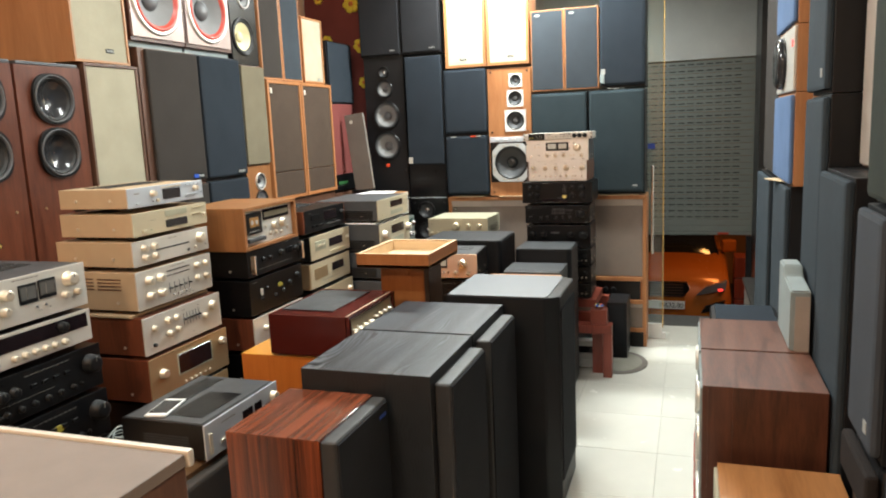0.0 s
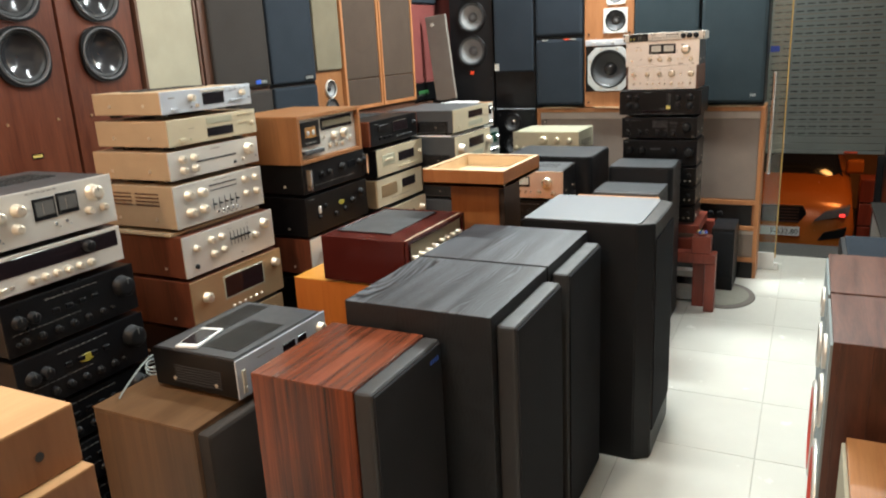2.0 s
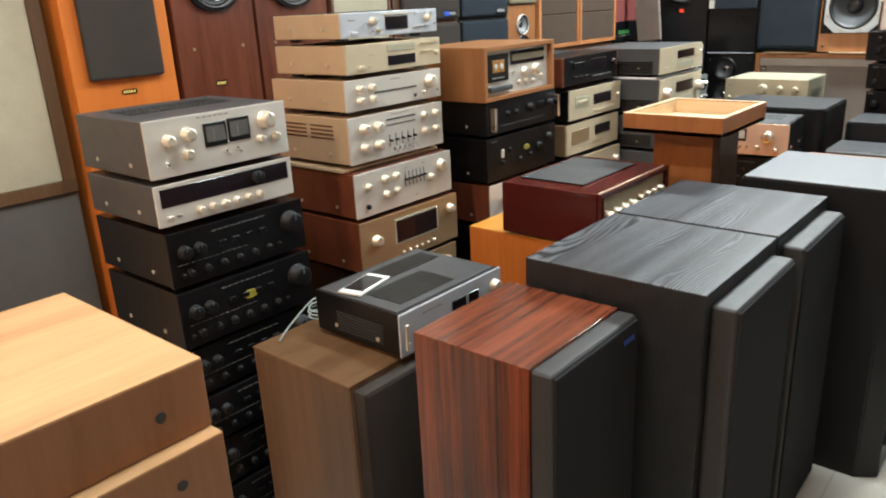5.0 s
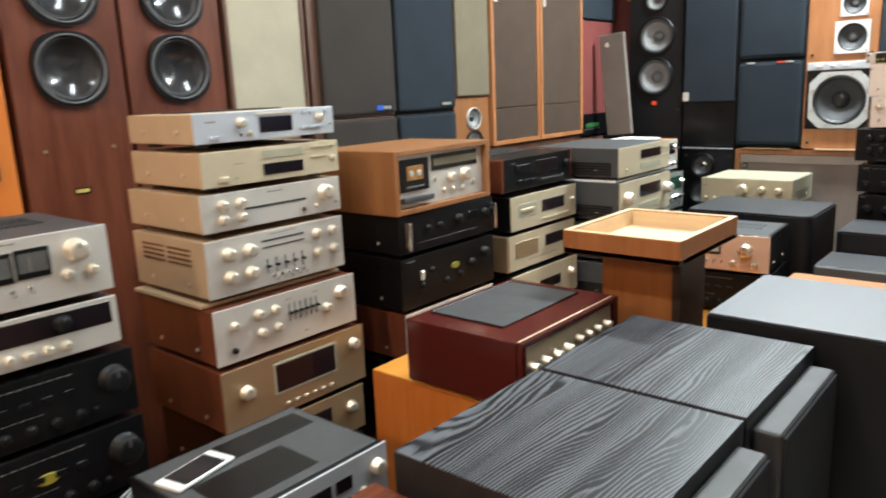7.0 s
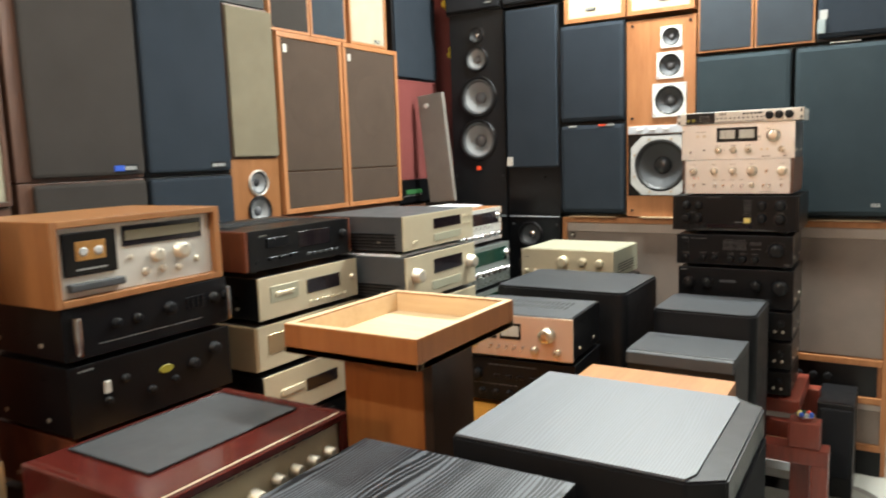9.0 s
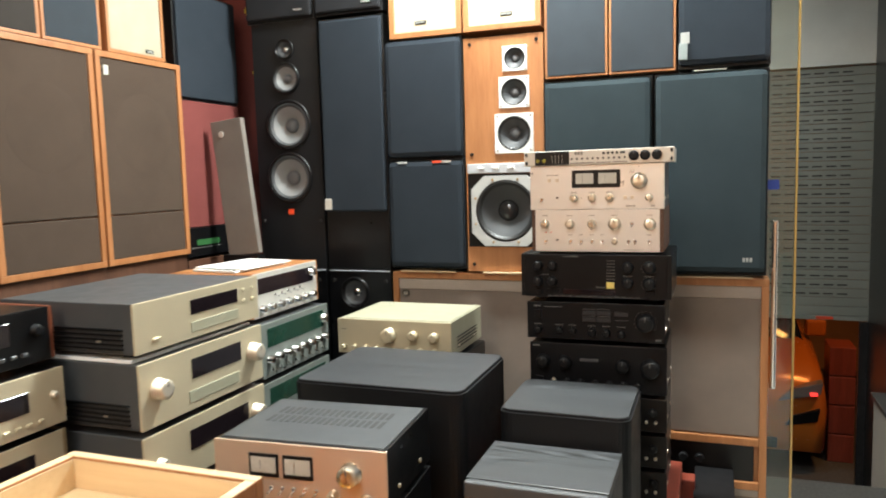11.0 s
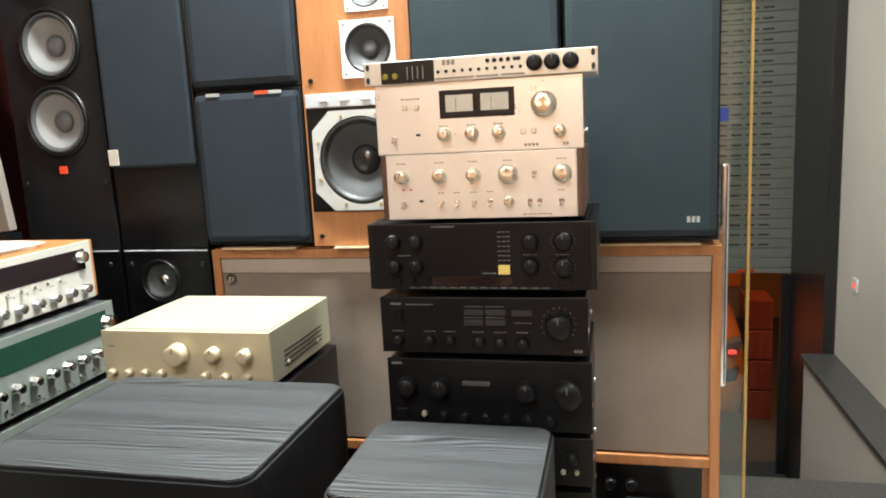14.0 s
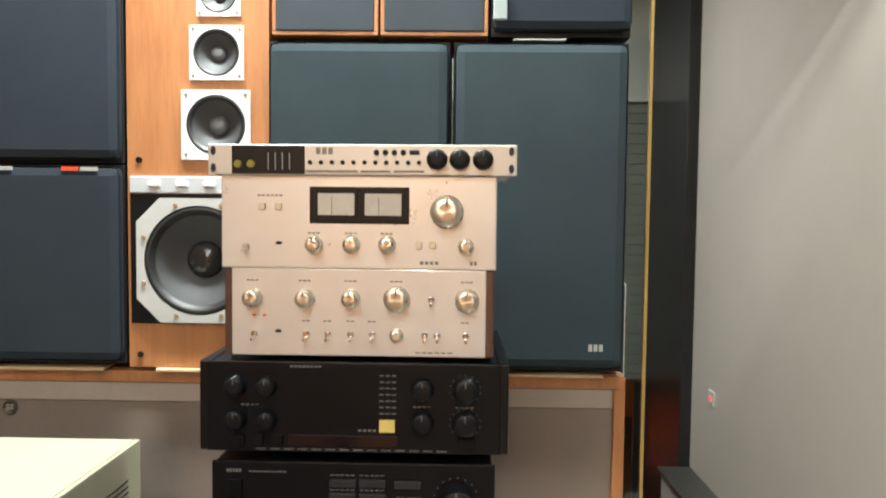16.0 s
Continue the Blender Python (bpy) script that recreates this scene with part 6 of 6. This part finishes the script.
def prism_box(x0, y0, x1, y1, z_low, z_high):
    """A soft box whose top steps down towards one end."""
    bm = bmesh.new()
    outline = [(x0, 0), (x1, 0), (x1, z_low), (x0 + 0.16, z_low + 0.015), (x0 + 0.12, z_high), (x0, z_high)]
    a = [bm.verts.new((x, y0, z)) for x, z in outline]
    b = [bm.verts.new((x, y1, z)) for x, z in outline]
    bm.faces.new(a)
    bm.faces.new(b[::-1])
    for k in range(len(outline)):
        j = (k + 1) % len(outline)
        bm.faces.new((a[j], a[k], b[k], b[j]))
    bmesh.ops.recalc_face_normals(bm, faces=bm.faces)
    bmesh.ops.bevel(bm, geom=bm.edges[:], offset=0.006, segments=2, affect="EDGES")
    return bm


RS = "dark speakers along the right wall"
for y0, y1, z0, h, cl, x, lab in ((4.8, 5.55, 0, 1.29, SLATE, 0.9, "tall blue-grey speaker by the entrance"), (4.04, 4.58, 0, 1.31, SLATE, 0.9, "tall blue-grey grille speaker"),
                                  (3.13, 3.54, 0, 1.70, SLATE, 0.905, "very tall slate grille speaker"), (2.66, 3.12, 0, 1.455, SLATE, 0.9, "tall slate speaker beside the walnut pair"), (2.14, 2.41, 0.84, 0.575, PALESLATE, 0.88, "pale slate grille speaker on a dark padded case"), (1.62, 2.1, 0, 1.36, SLATE, 0.9, "slate grille speaker against the side wall"),
                                  (3.13, 3.54, 1.703, 0.9, SLATE, 0.905, "slate speaker on top of another"), (1.95, 2.42, 1.418, 1.0, GREENCLOTH, 0.9, "large green-black grille speaker on top"), (4.75, 5.5, 1.293, 1.3, CHARCOAL, 0.93, "dark narrow speaker in the upper row")):
    s = speaker(right(x, y0, y1, z0), y1 - y0 - 0.006, h, 1.195 - x, lab, BLACKVINYL, None, group=RS)
    w = (y1 - y0) / 2
    grille(s, -w + 0.008, 0.012, w - 0.01, h - 0.008, cl, 0.025, 0.015)
    badge(s, w - 0.06, 0.07, 0.03, 0.03, -0.025, MARK, True)
for z0, h in ((1.313, 0.42), (2.03, 0.6)):
    s = speaker(right(0.9, 3.99, 4.68, z0), 0.68, h, 0.295, "teak speaker with a blue cloth grille", TEAK, None, group="blue grille teak speakers")
    grille(s, -0.33, 0.01, 0.33, h - 0.01, BLUEGREY, 0.02, 0.012)
s = speaker(right(0.9, 3.99, 4.68, 1.735), 0.68, 0.292, 0.295, "teak speaker with a bare bulging round woofer", TEAK)
part("front_plate", box(-0.33, -0.012, 0.005, 0.33, 0, 0.287, 0.003), SILVER, s)
part("woofer_bulge", lathe([(0.125, -0.012), (0.12, -0.04), (0.1, -0.052), (0.05, -0.05)], -0.05, 0.145, 28), CONEBLACK, s)
part("indicator", box(0.27, -0.015, 0.2, 0.3, -0.011, 0.23, 0), TAILRED, s)
s = thing("newspaper", pose(1.0, 4.2, 1.3105), "crumpled newspaper between two speakers", "paper")
s.matrix_basis = pose(0.93, 4.4, 1.311, 0, 0, 20)
part("sheet", box(-0.08, -0.12, 0, 0.1, 0.1, 0.006, 0.002), CARD, s)
s = thing("fabric_box", right(0.8, 3.12, 3.47, 0.806), "pale grey fabric box with a stepped top on a walnut speaker", "box")
part("body", prism_box(-0.175, 0.0, 0.175, 0.066, 0.22, 0.27), PALEGREY, s)
part("side_cover", box(0.1765, 0.016, 0.0, 0.179, 0.064, 0.2, 0.001), TAUPELIGHT, s, "taupe side cover")
s = speaker(right(0.875, 2.12, 2.42, 0.42), 0.29, 0.418, 0.33, "dark padded case under a slate speaker", BLACKVINYL, None, bev=0.03, name="case")
part("padding", box(-0.145, -0.03, 0.3, 0.145, 0.002, 0.4, 0.014, 3), PADDING, s, "grey-brown padded band")
s = speaker(right(0.875, 2.12, 2.42, 0.0), 0.29, 0.419, 0.33, "dark case standing on the floor", BLACKVINYL, None, bev=0.012, name="case")
s = speaker(right(1.0, 2.67, 3.11, 1.4575), 0.43, 1.0, 0.19, "brown speaker with a taupe side on top", DARKWOOD)
grille(s, -0.21, 0.01, 0.21, 0.98, TAUPELIGHT, 0.01, 0.006)

# plug and cable on the white wall
s = thing("wall_socket", pose(1.2, 8.3, 0.447, 0, 0, -90), "small white wall socket with a red light", "socket")
part("plate", box(-0.04, -0.012, -0.04, 0.04, 0, 0.04, 0.003), WHITEPAINT, s)
part("indicator", box(-0.012, -0.014, -0.015, 0.012, -0.011, 0.01, 0), TAILRED, s)

# ---- outside: car and crates on the street ----
G = -1.4
car = thing("parked_car", pose(0.05, 10.35, G), "orange car parked nose-in behind the shutter", "car")


def car_shell(sections):
    """Body lofted along y from rows of y, half width, lower and upper height."""
    bm, rings = bmesh.new(), []
    for y, hw, z0, z1 in sections:
        o = [(-hw, z0), (-hw * 1.02, (z0 + z1) / 2), (-hw * 0.97, z1 - 0.08), (-hw * 0.86, z1 - 0.01), (-hw * 0.4, z1 + 0.025), (hw * 0.4, z1 + 0.025), (hw * 0.86, z1 - 0.01), (hw * 0.97, z1 - 0.08), (hw * 1.02, (z0 + z1) / 2), (hw, z0)]
        rings.append([bm.verts.new((x, y, z)) for x, z in o])
    for a, b in zip(rings, rings[1:]):
        for k in range(len(a)):
            bm.faces.new((a[k], a[(k + 1) % len(a)], b[(k + 1) % len(a)], b[k]))
    bm.faces.new(rings[0]), bm.faces.new(list(reversed(rings[-1])))
    bmesh.ops.recalc_face_normals(bm, faces=bm.faces)
    for f in bm.faces:
        f.smooth = True
    return bm


part("body", car_shell([(0.0, 0.78, 0.25, 0.62), (0.05, 0.88, 0.22, 0.86), (0.22, 0.93, 0.22, 0.98), (0.7, 0.94, 0.24, 1.06), (1.25, 0.94, 0.26, 1.12), (3.2, 0.94, 0.26, 1.12), (4.3, 0.88, 0.3, 1.08)]), CARPAINT, car)
part("cabin", car_shell([(1.0, 0.80, 1.05, 1.1), (1.7, 0.72, 1.05, 1.58), (3.2, 0.72, 1.05, 1.6), (4.2, 0.76, 1.02, 1.15)]), WINDSCREEN, car, "dark glass cabin")
gr = part("radiator_grille", prism([(-0.42, 0.80), (-0.34, 0.69), (0.34, 0.69), (0.42, 0.80), (0.38, 0.89), (-0.38, 0.89)], -0.02, 0.06, 0.006), BLACKSATIN, car)
for k in range(5):
    part("grille_bar", box(-0.34, -0.03, 0.70 + 0.038 * k, 0.34, -0.015, 0.711 + 0.038 * k, 0.003), DARKWOOD, gr)
part("bumper_intake", box(-0.5, -0.03, 0.26, 0.5, 0.03, 0.36, 0.01), BLACKSATIN, car)
for sx in (-1, 1):
    part("headlight", prism([(sx * 0.5, 0.72), (sx * 0.86, 0.80), (sx * 0.88, 0.92), (sx * 0.62, 0.84)], -0.03, 0.1, 0.008), HEADLIGHT, car)
    part("fog_light", prism([(sx * 0.56, 0.48), (sx * 0.84, 0.54), (sx * 0.86, 0.66), (sx * 0.62, 0.58)], -0.02, 0.06, 0.006), BLACKSATIN, car)
    part("mirror", box(sx * 0.95 - 0.1, 1.15, 1.1, sx * 0.95 + 0.1, 1.3, 1.28, 0.04, 3), CARPAINT, car)
    for wy in (0.85, 3.4):
        bm = lathe([(0.34, -0.1), (0.36, -0.08), (0.36, 0.08), (0.34, 0.1)], 0, 0, 28)
        wl = part("wheel", bm, RUBBER, car)
        wl.matrix_basis = pose(sx * 0.86, wy, 0.36, 0, 0, 90)
        rm = part("rim", lathe([(0.22, -0.104), (0.2, -0.108), (0.06, -0.09)], 0, 0, 20), SILVER, wl)
    part("indicator", box(sx * 0.8 - 0.03, -0.05, 0.79, sx * 0.8 + 0.03, -0.028, 0.82, 0.004), TAILRED, car)
pt = part("number_plate", box(-0.12, -0.06, 0.535, 0.36, -0.045, 0.645, 0.004), PLATE, car, "white number plate")
words("plate_number", "F-632.80", 0.088, pose(0.19, -0.061, 0.557, 90, 0, 0), BLACKSATIN, pt)
cr = thing("crate_stack", pose(1.17, 10.95, G), "stack of dark red-brown wooden crates outside", "crates")
for k in range(4):
    part("crate", box(-0.13, -0.15, 0.001 + 0.29 * k, 0.1, 0.25, 0.28 + 0.29 * k, 0.01), REDWOOD, cr)
back_wall = setting("backdrop", box(-8, 14.5, G, 8, 14.8, 4, 0), paint("street_wall", (0.35, 0.17, 0.07), 0.8, spread=0.3, scale=1.0), "dim orange-lit wall across the street", "wall")

# ---- floor tiles ----
tile = box(0.0015, 0.0015, -0.008, 0.4985, 0.4985, 0.0, 0.001, 1)
tm = bpy.data.meshes.new("tile")
tile.to_mesh(tm)
tile.free()
tm.materials.append(TILE)
for i in range(-6, 2):
    for j in range(-10, 8):
        x0, y0 = 0.315 + 0.5 * i, 3.075 + 0.5 * j
        if x0 < 0.75 and -1.95 < y0 < 6.1:
            ob = new("tile", tm)
            ob.parent = floor
            ob.location = (x0, y0, FLOOR)
